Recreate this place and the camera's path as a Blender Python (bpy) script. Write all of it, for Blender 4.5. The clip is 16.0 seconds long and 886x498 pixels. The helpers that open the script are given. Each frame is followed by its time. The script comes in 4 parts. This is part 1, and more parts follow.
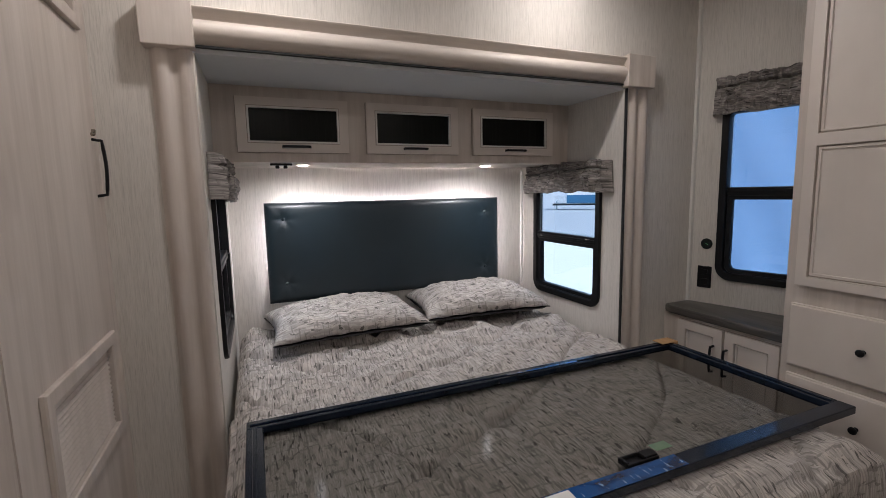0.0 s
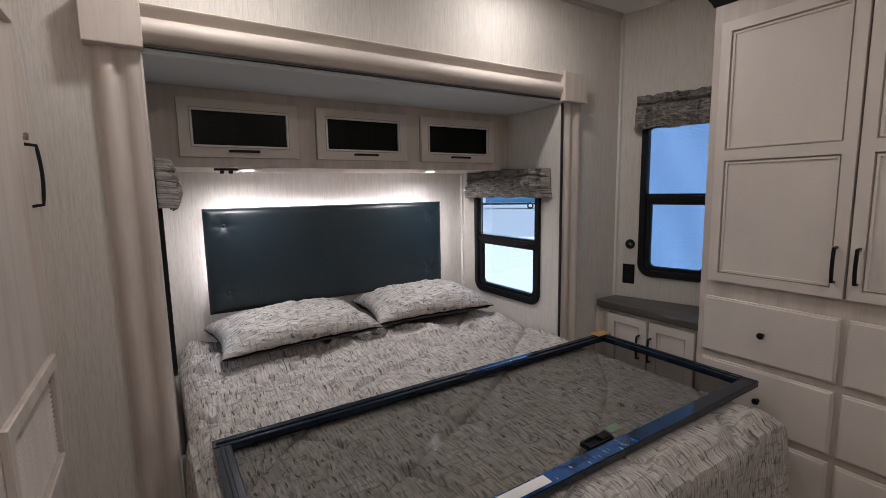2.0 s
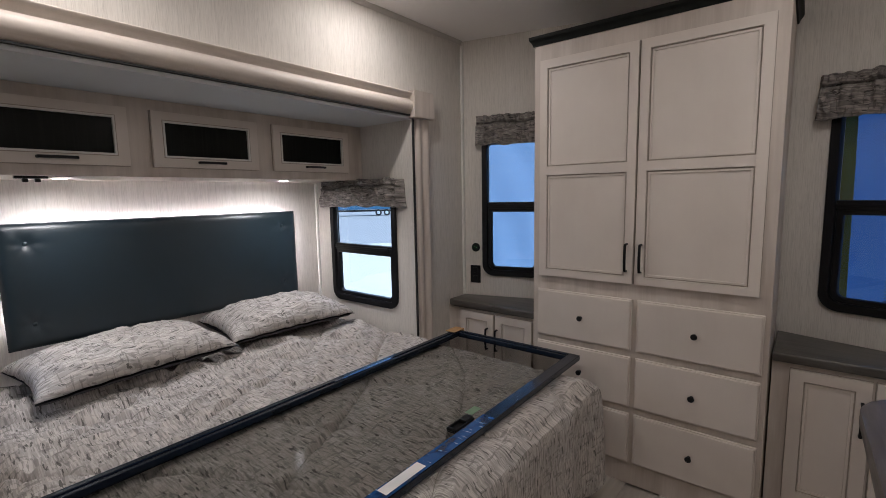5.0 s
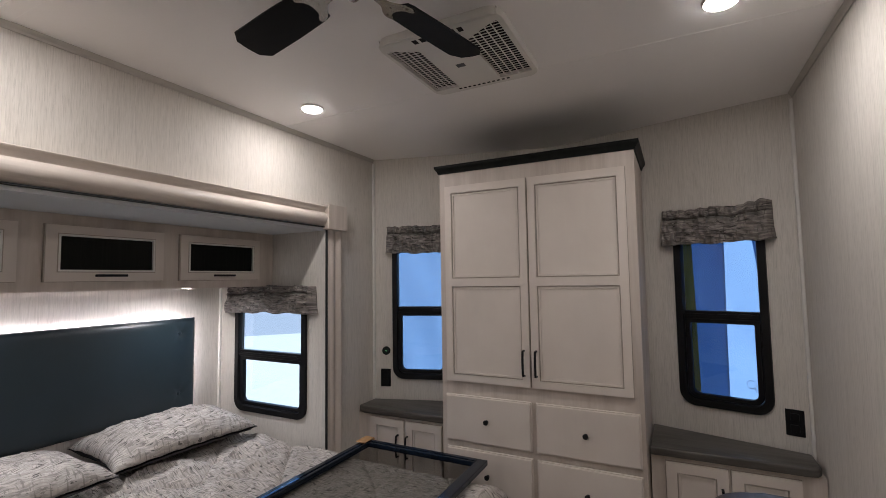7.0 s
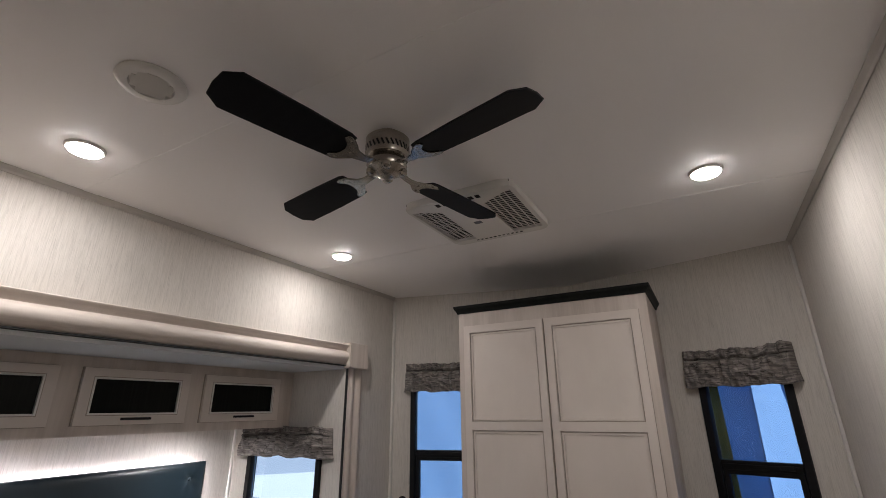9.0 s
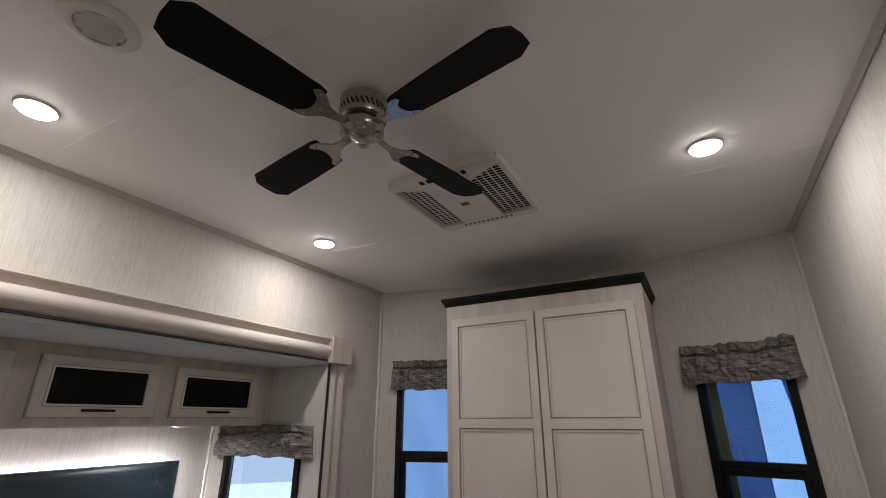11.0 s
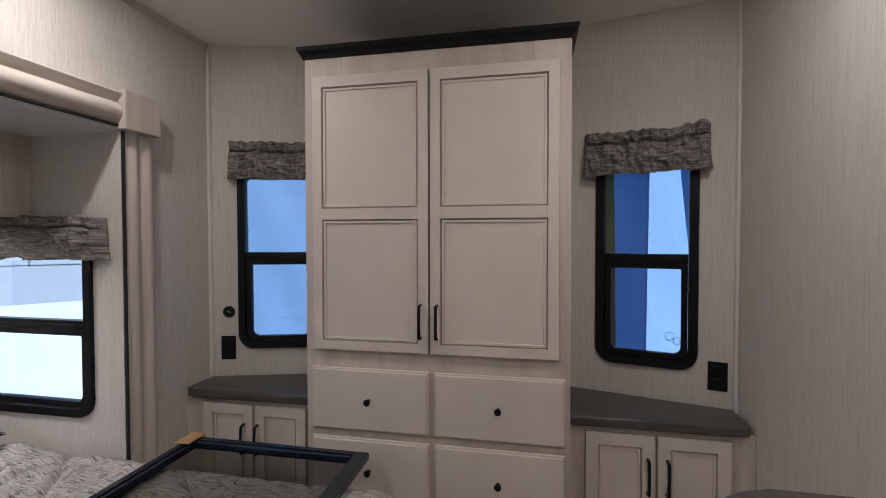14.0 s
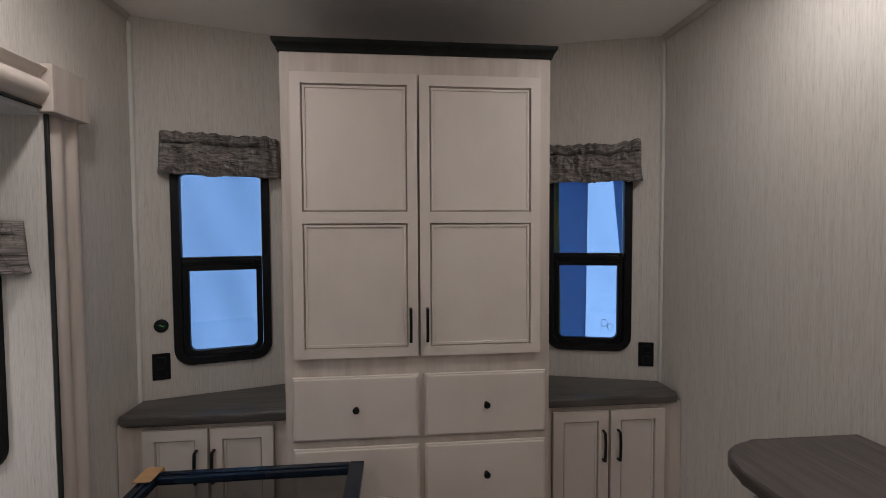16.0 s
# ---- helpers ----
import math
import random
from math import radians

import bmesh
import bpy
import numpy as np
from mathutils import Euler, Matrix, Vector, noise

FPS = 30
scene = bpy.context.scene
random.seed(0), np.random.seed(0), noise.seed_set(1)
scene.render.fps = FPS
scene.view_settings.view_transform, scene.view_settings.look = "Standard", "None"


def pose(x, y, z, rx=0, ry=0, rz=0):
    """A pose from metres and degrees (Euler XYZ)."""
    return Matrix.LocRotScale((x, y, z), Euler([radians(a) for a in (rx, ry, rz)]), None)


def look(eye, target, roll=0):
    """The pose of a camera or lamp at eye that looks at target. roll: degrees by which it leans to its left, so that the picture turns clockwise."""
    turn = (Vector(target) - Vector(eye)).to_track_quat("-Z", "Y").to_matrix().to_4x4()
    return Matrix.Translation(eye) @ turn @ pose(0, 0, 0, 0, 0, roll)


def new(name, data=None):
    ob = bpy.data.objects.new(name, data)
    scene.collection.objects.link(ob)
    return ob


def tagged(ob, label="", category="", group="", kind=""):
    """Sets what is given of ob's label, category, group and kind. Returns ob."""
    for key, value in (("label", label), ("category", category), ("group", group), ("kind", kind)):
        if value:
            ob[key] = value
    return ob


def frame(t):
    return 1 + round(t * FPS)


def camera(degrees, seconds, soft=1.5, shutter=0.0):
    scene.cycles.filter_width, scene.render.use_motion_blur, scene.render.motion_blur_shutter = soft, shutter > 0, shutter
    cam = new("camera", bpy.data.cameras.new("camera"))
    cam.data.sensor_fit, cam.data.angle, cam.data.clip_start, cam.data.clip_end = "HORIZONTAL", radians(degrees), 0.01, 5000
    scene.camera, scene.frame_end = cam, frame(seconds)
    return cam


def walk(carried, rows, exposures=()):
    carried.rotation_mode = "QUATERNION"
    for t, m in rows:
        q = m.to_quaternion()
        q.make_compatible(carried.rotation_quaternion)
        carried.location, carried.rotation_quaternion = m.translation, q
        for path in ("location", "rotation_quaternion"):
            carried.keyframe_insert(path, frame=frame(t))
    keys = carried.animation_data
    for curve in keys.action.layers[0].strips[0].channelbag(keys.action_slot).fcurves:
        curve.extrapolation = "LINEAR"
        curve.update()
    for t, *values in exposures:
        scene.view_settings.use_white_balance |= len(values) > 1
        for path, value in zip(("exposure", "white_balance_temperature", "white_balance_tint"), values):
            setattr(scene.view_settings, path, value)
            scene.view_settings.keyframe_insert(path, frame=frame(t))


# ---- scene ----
cam = camera(88.7, 16.0, soft=0.6)
PATH = [
    (0, (0.139, 0.062, 1.362), (0.889, 1.899, 1.113), -1.2),
    (0.5, (0.141, 0.063, 1.362), (0.938, 1.880, 1.113), -1.2),
    (1, (0.134, 0.060, 1.364), (0.987, 1.852, 1.115), -1.1),
    (1.5, (0.087, 0.065, 1.370), (1.028, 1.812, 1.119), -1.1),
    (2, (-0.023, 0.081, 1.398), (1.034, 1.759, 1.140), -1.0),
    (2.5, (-0.093, 0.083, 1.420), (1.073, 1.687, 1.162), -1.0),
    (3, (-0.099, 0.072, 1.396), (1.163, 1.606, 1.161), -1.0),
    (3.5, (-0.113, 0.071, 1.401), (1.234, 1.531, 1.165), -1.0),
    (5.8, (-0.127, 0.038, 1.439), (1.533, 1.136, 1.253), -0.95),
    (6, (-0.134, 0.037, 1.455), (1.559, 1.091, 1.294), -0.9),
    (6.5, (-0.175, 0.025, 1.499), (1.584, 0.976, 1.455), -0.9),
    (7, (-0.244, -0.019, 1.542), (1.532, 0.891, 1.673), -0.9),
    (7.5, (-0.298, -0.068, 1.580), (1.447, 0.840, 1.940), -0.8),
    (8, (-0.335, -0.070, 1.606), (1.360, 0.852, 2.137), -0.7),
    (8.5, (-0.355, -0.065, 1.607), (1.299, 0.860, 2.246), -0.7),
    (11, (-0.201, -0.032, 1.539), (1.442, 0.864, 2.244), -0.2),
    (11.5, (-0.170, -0.022, 1.513), (1.519, 0.831, 2.142), -0.2),
    (12, (-0.130, 0.010, 1.492), (1.646, 0.780, 1.996), -0.3),
    (12.5, (-0.045, 0.037, 1.459), (1.803, 0.726, 1.790), -0.4),
    (13, (0.108, 0.110, 1.420), (2.009, 0.717, 1.558), -0.2),
    (13.5, (0.289, 0.181, 1.407), (2.221, 0.697, 1.415), -0.1),
    (14, (0.351, 0.266, 1.425), (2.311, 0.657, 1.378), -0.1),
    (14.5, (0.358, 0.408, 1.447), (2.345, 0.635, 1.395), -0.1),
    (15, (0.386, 0.550, 1.457), (2.385, 0.597, 1.383), -0.2),
    (15.5, (0.370, 0.638, 1.472), (2.365, 0.525, 1.387), -0.2),
    (16, (0.281, 0.727, 1.470), (2.270, 0.534, 1.389), -0.3),
]
walk(cam, [(t, look(eye, target, roll)) for t, eye, target, roll in PATH], [(0, 1.08), (2.5, 1.08), (3.5, 1.03), (6.2, 1.16), (7.2, 1.14), (8.5, 1.03), (11.5, 1.05), (12.5, 1.12), (13.5, 1.22), (14.6, 1.22), (15.5, 1.04), (16, 1.02)])

# ---- world and lights ----
world = bpy.data.worlds.new("sky")
scene.world = world
world.use_nodes = True
wn = world.node_tree.nodes
sky = wn.new("ShaderNodeTexSky")
sky.sky_type, sky.sun_disc = "NISHITA", False
SUN_TO = Vector((0.6, -0.62, 0.75)).normalized()
sky.sun_elevation = math.asin(SUN_TO.z)
sky.sun_rotation = math.atan2(SUN_TO.x, SUN_TO.y)
world.node_tree.links.new(sky.outputs[0], wn["Background"].inputs[0])
wn["Background"].inputs[1].default_value = 0.15

LAMP_W, PUCK_W, STRIP_E = 1.68, 1.45, 62.0
LAMP_RGB, PUCK_RGB = (1.0, 0.95, 0.945), (0.97, 0.95, 1.0)


def lamp(name, kind, m, energy, rgb, size=0.1, shape="DISK", spread=180):
    data = bpy.data.lights.new(name, kind)
    data.energy, data.color = energy, rgb
    if kind == "AREA":
        data.shape, data.size = shape, size
        data.spread = radians(spread)
    ob = new(name, data)
    ob.matrix_world = m
    return ob


sun = lamp("sun", "SUN", look(SUN_TO * 20, (0, 0, 0)), 5.0, (1.0, 0.96, 0.90))
sun.data.angle = radians(0.5)
DOWNLIGHTS = [(1.404, 1.535), (1.352, -0.180), (0.188, 1.520), (0.188, -0.180)]
PUCKS = [0.368, 1.397]
for dx, dy in DOWNLIGHTS:
    lamp("downlight_glow", "AREA", pose(dx, dy, 2.369), LAMP_W, LAMP_RGB, 0.096)
for px in PUCKS:
    lamp("puck_glow", "AREA", pose(px, 2.462, 1.503), PUCK_W, PUCK_RGB, 0.04, spread=165)

# ---- materials ----


def material(name, rgb, rough=0.5, metal=0.0, layers=(), bump=0.0, bump_scale=(200, 200, 200), coords="Object", spec=0.5, coat=0.0):
    """layers: (noise scale xyz, strength, second colour, low, high), laid over the base colour one by one."""
    mat = bpy.data.materials.new(name)
    mat.use_nodes = True
    nt = mat.node_tree
    bsdf = nt.nodes["Principled BSDF"]
    bsdf.inputs["Roughness"].default_value = rough
    bsdf.inputs["Metallic"].default_value = metal
    bsdf.inputs["Specular IOR Level"].default_value = spec
    bsdf.inputs["Coat Weight"].default_value = coat
    tc = nt.nodes.new("ShaderNodeTexCoord")
    value = None
    for scale, strength, second, low, high in layers:
        mp = nt.nodes.new("ShaderNodeMapping")
        mp.inputs["Scale"].default_value = scale
        nt.links.new(tc.outputs[coords], mp.inputs[0])
        ns = nt.nodes.new("ShaderNodeTexNoise")
        ns.inputs["Scale"].default_value = 1.0
        ns.inputs["Detail"].default_value = 4.0
        nt.links.new(mp.outputs[0], ns.inputs[0])
        rg = nt.nodes.new("ShaderNodeMapRange")
        rg.inputs[1].default_value, rg.inputs[2].default_value = low, high
        rg.inputs[3].default_value, rg.inputs[4].default_value = 0.0, strength
        nt.links.new(ns.outputs["Fac"], rg.inputs[0])
        mx = nt.nodes.new("ShaderNodeMix")
        mx.data_type = "RGBA"
        nt.links.new(rg.outputs[0], mx.inputs[0])
        if value:
            nt.links.new(value, mx.inputs[6])
        else:
            mx.inputs[6].default_value = (*rgb, 1)
        mx.inputs[7].default_value = (*second, 1)
        value = mx.outputs[2]
    if value:
        nt.links.new(value, bsdf.inputs["Base Color"])
    else:
        bsdf.inputs["Base Color"].default_value = (*rgb, 1)
    if bump:
        mp = nt.nodes.new("ShaderNodeMapping")
        mp.inputs["Scale"].default_value = bump_scale
        nt.links.new(tc.outputs[coords], mp.inputs[0])
        ns = nt.nodes.new("ShaderNodeTexNoise")
        ns.inputs["Scale"].default_value = 1.0
        ns.inputs["Detail"].default_value = 3.0
        nt.links.new(mp.outputs[0], ns.inputs[0])
        bp = nt.nodes.new("ShaderNodeBump")
        bp.inputs["Strength"].default_value = bump
        bp.inputs["Distance"].default_value = 0.002
        nt.links.new(ns.outputs["Fac"], bp.inputs["Height"])
        nt.links.new(bp.outputs[0], bsdf.inputs["Normal"])
    return mat


def emitter(name, rgb, strength):
    mat = bpy.data.materials.new(name)
    mat.use_nodes = True
    b = mat.node_tree.nodes["Principled BSDF"]
    b.inputs["Base Color"].default_value = (0.8, 0.8, 0.8, 1)
    b.inputs["Emission Color"].default_value = (*rgb, 1)
    b.inputs["Emission Strength"].default_value = strength
    return mat


def glass(name, rgb, rough=0.0, ior=1.45):
    mat = bpy.data.materials.new(name)
    mat.use_nodes = True
    b = mat.node_tree.nodes["Principled BSDF"]
    b.inputs["Base Color"].default_value = (*rgb, 1)
    b.inputs["Transmission Weight"].default_value = 1.0
    b.inputs["Roughness"].default_value = rough
    b.inputs["IOR"].default_value = ior
    return mat


def cloth_sheet(name, rgb, second):
    mat = bpy.data.materials.new(name)
    mat.use_nodes = True
    nt = mat.node_tree
    nt.nodes.remove(nt.nodes["Principled BSDF"])
    out = nt.nodes["Material Output"]
    tc = nt.nodes.new("ShaderNodeTexCoord")
    mp = nt.nodes.new("ShaderNodeMapping")
    mp.inputs["Scale"].default_value = (3, 6, 1.2)
    ns = nt.nodes.new("ShaderNodeTexNoise")
    ns.inputs["Scale"].default_value = 1.0
    mx = nt.nodes.new("ShaderNodeMix")
    mx.data_type = "RGBA"
    mx.inputs[6].default_value, mx.inputs[7].default_value = (*rgb, 1), (*second, 1)
    tr, df, ad = nt.nodes.new("ShaderNodeBsdfTranslucent"), nt.nodes.new("ShaderNodeBsdfDiffuse"), nt.nodes.new("ShaderNodeMixShader")
    nt.links.new(tc.outputs["Object"], mp.inputs[0])
    nt.links.new(mp.outputs[0], ns.inputs[0])
    nt.links.new(ns.outputs["Fac"], mx.inputs[0])
    nt.links.new(mx.outputs[2], tr.inputs[0])
    nt.links.new(mx.outputs[2], df.inputs[0])
    nt.links.new(tr.outputs[0], ad.inputs[1])
    nt.links.new(df.outputs[0], ad.inputs[2])
    ad.inputs[0].default_value = 0.25
    nt.links.new(ad.outputs[0], out.inputs[0])
    return mat


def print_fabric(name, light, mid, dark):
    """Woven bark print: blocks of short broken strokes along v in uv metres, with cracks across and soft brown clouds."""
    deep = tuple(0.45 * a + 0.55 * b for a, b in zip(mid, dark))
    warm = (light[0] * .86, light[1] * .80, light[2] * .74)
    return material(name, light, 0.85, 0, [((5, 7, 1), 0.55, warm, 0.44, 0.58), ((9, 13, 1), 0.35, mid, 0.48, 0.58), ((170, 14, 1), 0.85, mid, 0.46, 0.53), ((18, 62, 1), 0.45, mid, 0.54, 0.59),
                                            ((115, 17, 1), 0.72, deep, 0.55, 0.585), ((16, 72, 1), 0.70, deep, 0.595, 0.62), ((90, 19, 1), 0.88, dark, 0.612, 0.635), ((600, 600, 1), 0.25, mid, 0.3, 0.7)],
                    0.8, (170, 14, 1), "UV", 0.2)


WALL = material("wallpaper", (0.64, 0.60, 0.55), 0.8, 0, [((260, 260, 9), 0.40, (0.45, 0.42, 0.385), 0.47, 0.64), ((90, 90, 2.5), 0.22, (0.48, 0.45, 0.41), 0.45, 0.66), ((420, 420, 26), 0.34, (0.74, 0.705, 0.66), 0.46, 0.62),
                ((330, 330, 16), 0.32, (0.36, 0.335, 0.305), 0.60, 0.68)], 0.25, (320, 320, 14), spec=0.15)
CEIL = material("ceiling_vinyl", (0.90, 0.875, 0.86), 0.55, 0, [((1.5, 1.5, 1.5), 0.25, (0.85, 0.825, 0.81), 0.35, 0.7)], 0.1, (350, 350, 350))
# darker, cooler copy of the ceiling vinyl; the recess's shade is in the colour
SLIDE_CEIL_SHADED = material("slide_ceiling_shaded", (0.60, 0.615, 0.625), 0.75, 0, [((1.5, 1.5, 1.5), 0.25, (0.55, 0.565, 0.575), 0.35, 0.7)], 0.1, (350, 350, 350))
PAINT = material("cabinet_paint", (0.68, 0.610, 0.555), 0.42, 0, [((4, 4, 3), 0.5, (0.58, 0.515, 0.465), 0.38, 0.68), ((14, 14, 9), 0.25, (0.68, 0.63, 0.56), 0.45, 0.7), ((60, 60, 6), 0.12, (0.70, 0.64, 0.56), 0.45, 0.7)], 0.06, (90, 90, 8))
WASHED = material("washed_wood", (0.60, 0.53, 0.475), 0.5, 0, [((13, 13, 1.3), 0.75, (0.45, 0.385, 0.335), 0.42, 0.64), ((45, 45, 3), 0.25, (0.48, 0.42, 0.37), 0.45, 0.65), ((120, 120, 6), 0.2, (0.70, 0.64, 0.59), 0.45, 0.7), ((6, 6, 3), 0.45, (0.43, 0.36, 0.31), 0.55, 0.72)], 0.12, (160, 160, 5))
WASHED_X = material("washed_wood_lengthways", (0.64, 0.575, 0.52), 0.5, 0, [((1.6, 22, 22), 0.55, (0.55, 0.475, 0.405), 0.42, 0.66), ((4, 120, 120), 0.4, (0.72, 0.65, 0.58), 0.45, 0.7)], 0.12, (5, 160, 160))
GLAZE = material("glaze", (0.36, 0.31, 0.26), 0.6, 0, [((25, 25, 25), 0.6, (0.46, 0.41, 0.35), 0.4, 0.65)])
COUNTER = material("dark_laminate", (0.092, 0.086, 0.076), 0.38, 0, [((30, 2.5, 30), 0.8, (0.05, 0.042, 0.038), 0.42, 0.62), ((90, 6, 90), 0.5, (0.15, 0.132, 0.12), 0.5, 0.7)], 0.15, (120, 12, 120))
DESKTOP = material("dark_laminate_lengthways", (0.095, 0.082, 0.075), 0.38, 0, [((2.5, 30, 30), 0.8, (0.05, 0.042, 0.038), 0.42, 0.62), ((6, 90, 90), 0.5, (0.15, 0.132, 0.12), 0.5, 0.7)], 0.15, (12, 120, 120))
CROWN = material("dark_crown", (0.009, 0.010, 0.009), 0.5, 0, [((30, 3, 30), 0.6, (0.016, 0.017, 0.015), 0.4, 0.7)], spec=0.12)
BLACK = material("black_metal", (0.006, 0.006, 0.007), 0.38, 0.0, [((8, 8, 8), 0.4, (0.012, 0.012, 0.013), 0.4, 0.7)], spec=0.25)
PLASTIC = material("black_plastic", (0.006, 0.006, 0.007), 0.45, 0, [((6, 6, 6), 0.4, (0.012, 0.012, 0.013), 0.4, 0.7)], spec=0.25)
SEAL = material("black_rubber", (0.01, 0.01, 0.01), 0.7, 0, [((20, 20, 20), 0.3, (0.02, 0.02, 0.02), 0.4, 0.7)])
# black vinyl; the teal in its colour paints the blue windows' reflection
VINYL = material("black_vinyl_blue_sheen", (0.006, 0.016, 0.022), 0.40, 0, [((5, 5, 5), 0.4, (0.010, 0.024, 0.036), 0.4, 0.7)], 0.2, (420, 420, 420), spec=0.7)
DARK_GLASS = material("smoked_panel", (0.005, 0.006, 0.005), 0.22, 0, [((90, 90, 2), 0.5, (0.012, 0.012, 0.011), 0.5, 0.7)], 0.05, (200, 200, 6), spec=0.12)
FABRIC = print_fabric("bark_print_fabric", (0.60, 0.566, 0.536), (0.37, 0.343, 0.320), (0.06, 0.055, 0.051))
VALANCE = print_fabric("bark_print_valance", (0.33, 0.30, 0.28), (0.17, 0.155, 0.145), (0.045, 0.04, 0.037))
THREAD = material("quilting_thread", (0.25, 0.225, 0.205), 0.85, 0, [((90, 90, 90), 0.6, (0.34, 0.31, 0.29), 0.4, 0.65)])
# near-black colour paints the shade beneath the pillows
UNDERSIDE_SHADE = material("shaded_pillow_back", (0.03, 0.03, 0.034), 0.9, 0, [((30, 30, 30), 0.5, (0.05, 0.05, 0.055), 0.4, 0.7)])
NICKEL = material("brushed_nickel", (0.40, 0.365, 0.315), 0.26, 1.0, [((40, 40, 300), 0.4, (0.27, 0.245, 0.21), 0.4, 0.7)])
BLADE = material("dark_blade", (0.003, 0.003, 0.004), 0.6, 0, [((40, 3, 3), 0.5, (0.007, 0.007, 0.008), 0.4, 0.7)], spec=0.15)
WHITE = material("white_plastic", (0.72, 0.70, 0.66), 0.45, 0, [((6, 6, 6), 0.3, (0.64, 0.62, 0.58), 0.4, 0.7)])
CAVITY = material("dark_cavity", (0.008, 0.008, 0.008), 0.9)
FLOOR = material("vinyl_plank", (0.46, 0.41, 0.36), 0.45, 0, [((2, 40, 2), 0.6, (0.34, 0.295, 0.25), 0.4, 0.65), ((8, 160, 8), 0.4, (0.45, 0.4, 0.35), 0.5, 0.7)], 0.15, (12, 160, 12))
FOAM = material("mattress_ticking", (0.5, 0.48, 0.45), 0.9, 0, [((20, 20, 20), 0.3, (0.4, 0.38, 0.36), 0.4, 0.7)])
# dark metal, its base tinted blue for the reflected window covers
ALU = material("dark_anodised_frame_blue_sheen", (0.008, 0.014, 0.026), 0.2, 0.2, [((9, 9, 9), 0.5, (0.014, 0.024, 0.045), 0.4, 0.7)], 0.05, (60, 60, 60))
CARD = material("cardboard", (0.42, 0.24, 0.11), 0.85, 0, [((60, 8, 60), 0.5, (0.32, 0.18, 0.08), 0.4, 0.7)])
GREEN = material("green_tape", (0.10, 0.17, 0.10), 0.5, 0, [((30, 30, 30), 0.4, (0.15, 0.22, 0.14), 0.4, 0.7)])
LABEL = material("white_label", (0.68, 0.68, 0.66), 0.55, 0, [((30, 30, 30), 0.2, (0.6, 0.6, 0.58), 0.4, 0.7)])
INK = material("grey_ink", (0.12, 0.12, 0.13), 0.6)
# blue tint puts the cool cast of daylight into the panes
PANE = glass("window_glass_daylight_tint", (0.72, 0.86, 1.0))
SMOKE = glass("smoked_shower_glass", (0.39, 0.385, 0.37), 0.10, 1.02)
# near rail's protective film; also paints the blue reflection on the far rail
FILM_AND_SHEEN = material("blue_film_and_reflection", (0.012, 0.075, 0.24), 0.12, 0, [((12, 25, 9), 0.9, (0.006, 0.022, 0.07), 0.45, 0.60), ((90, 30, 9), 0.8, (0.22, 0.38, 0.6), 0.62, 0.68)], 0.8, (70, 25, 9), coat=0.6)
TARP = cloth_sheet("blue_tarp", (0.145, 0.235, 0.385), (0.11, 0.185, 0.325))
TARP_DARK = cloth_sheet("dark_blue_tarp", (0.105, 0.175, 0.305), (0.075, 0.135, 0.255))
OLIVE = cloth_sheet("olive_strap", (0.30, 0.23, 0.05), (0.25, 0.19, 0.04))
CONCRETE = material("pale_concrete", (0.40, 0.41, 0.405), 0.85, 0, [((0.4, 0.4, 0.4), 0.4, (0.35, 0.36, 0.355), 0.35, 0.7), ((6, 6, 6), 0.25, (0.45, 0.46, 0.455), 0.4, 0.7)])
ASPHALT = material("weathered_asphalt", (0.20, 0.22, 0.25), 0.85, 0, [((0.15, 0.15, 0.15), 0.4, (0.17, 0.19, 0.22), 0.35, 0.7), ((9, 9, 9), 0.25, (0.24, 0.26, 0.29), 0.4, 0.7)])
TRAILER_WHITE = material("trailer_white", (0.75, 0.76, 0.77), 0.4, 0, [((0.6, 0.6, 0.6), 0.2, (0.68, 0.69, 0.7), 0.4, 0.7)])
TRAILER_BLUE = material("trailer_blue", (0.03, 0.16, 0.30), 0.4, 0, [((0.6, 0.6, 0.6), 0.3, (0.05, 0.20, 0.36), 0.4, 0.7)])
TYRE = material("tyre_rubber", (0.025, 0.025, 0.027), 0.8, 0, [((9, 9, 9), 0.3, (0.04, 0.04, 0.04), 0.4, 0.7)])
YELLOW = material("yellow_paint", (0.60, 0.30, 0.012), 0.5, 0, [((3, 3, 3), 0.3, (0.5, 0.25, 0.012), 0.4, 0.7)])
LENS = emitter("lamp_lens", (1.0, 0.945, 0.92), 24.0)
STRIP = emitter("led_strip", (0.97, 0.92, 1.0), STRIP_E)
LED = emitter("green_led", (0.1, 1.0, 0.25), 1.2)

# ---- shape helpers ----


def mesh_of(name, bm, mat, smooth=False):
    bmesh.ops.recalc_face_normals(bm, faces=bm.faces)
    me = bpy.data.meshes.new(name)
    bm.to_mesh(me)
    bm.free()
    me.materials.append(mat)
    if smooth:
        me.set_sharp_from_angle(angle=radians(smooth if smooth > 1 else 40))
        me.polygons.foreach_set("use_smooth", [True] * len(me.polygons))
    return me


def part(name, bm, mat, parent=None, label="", smooth=False):
    ob = new(name, mesh_of(name, bm, mat, smooth))
    if parent:
        ob.parent = parent
    return tagged(ob, label)


def empty(name, m, label, category, group="", kind=""):
    ob = new(name)
    ob.empty_display_size = 0.05
    ob.matrix_world = m
    return tagged(ob, label, category, group, kind)


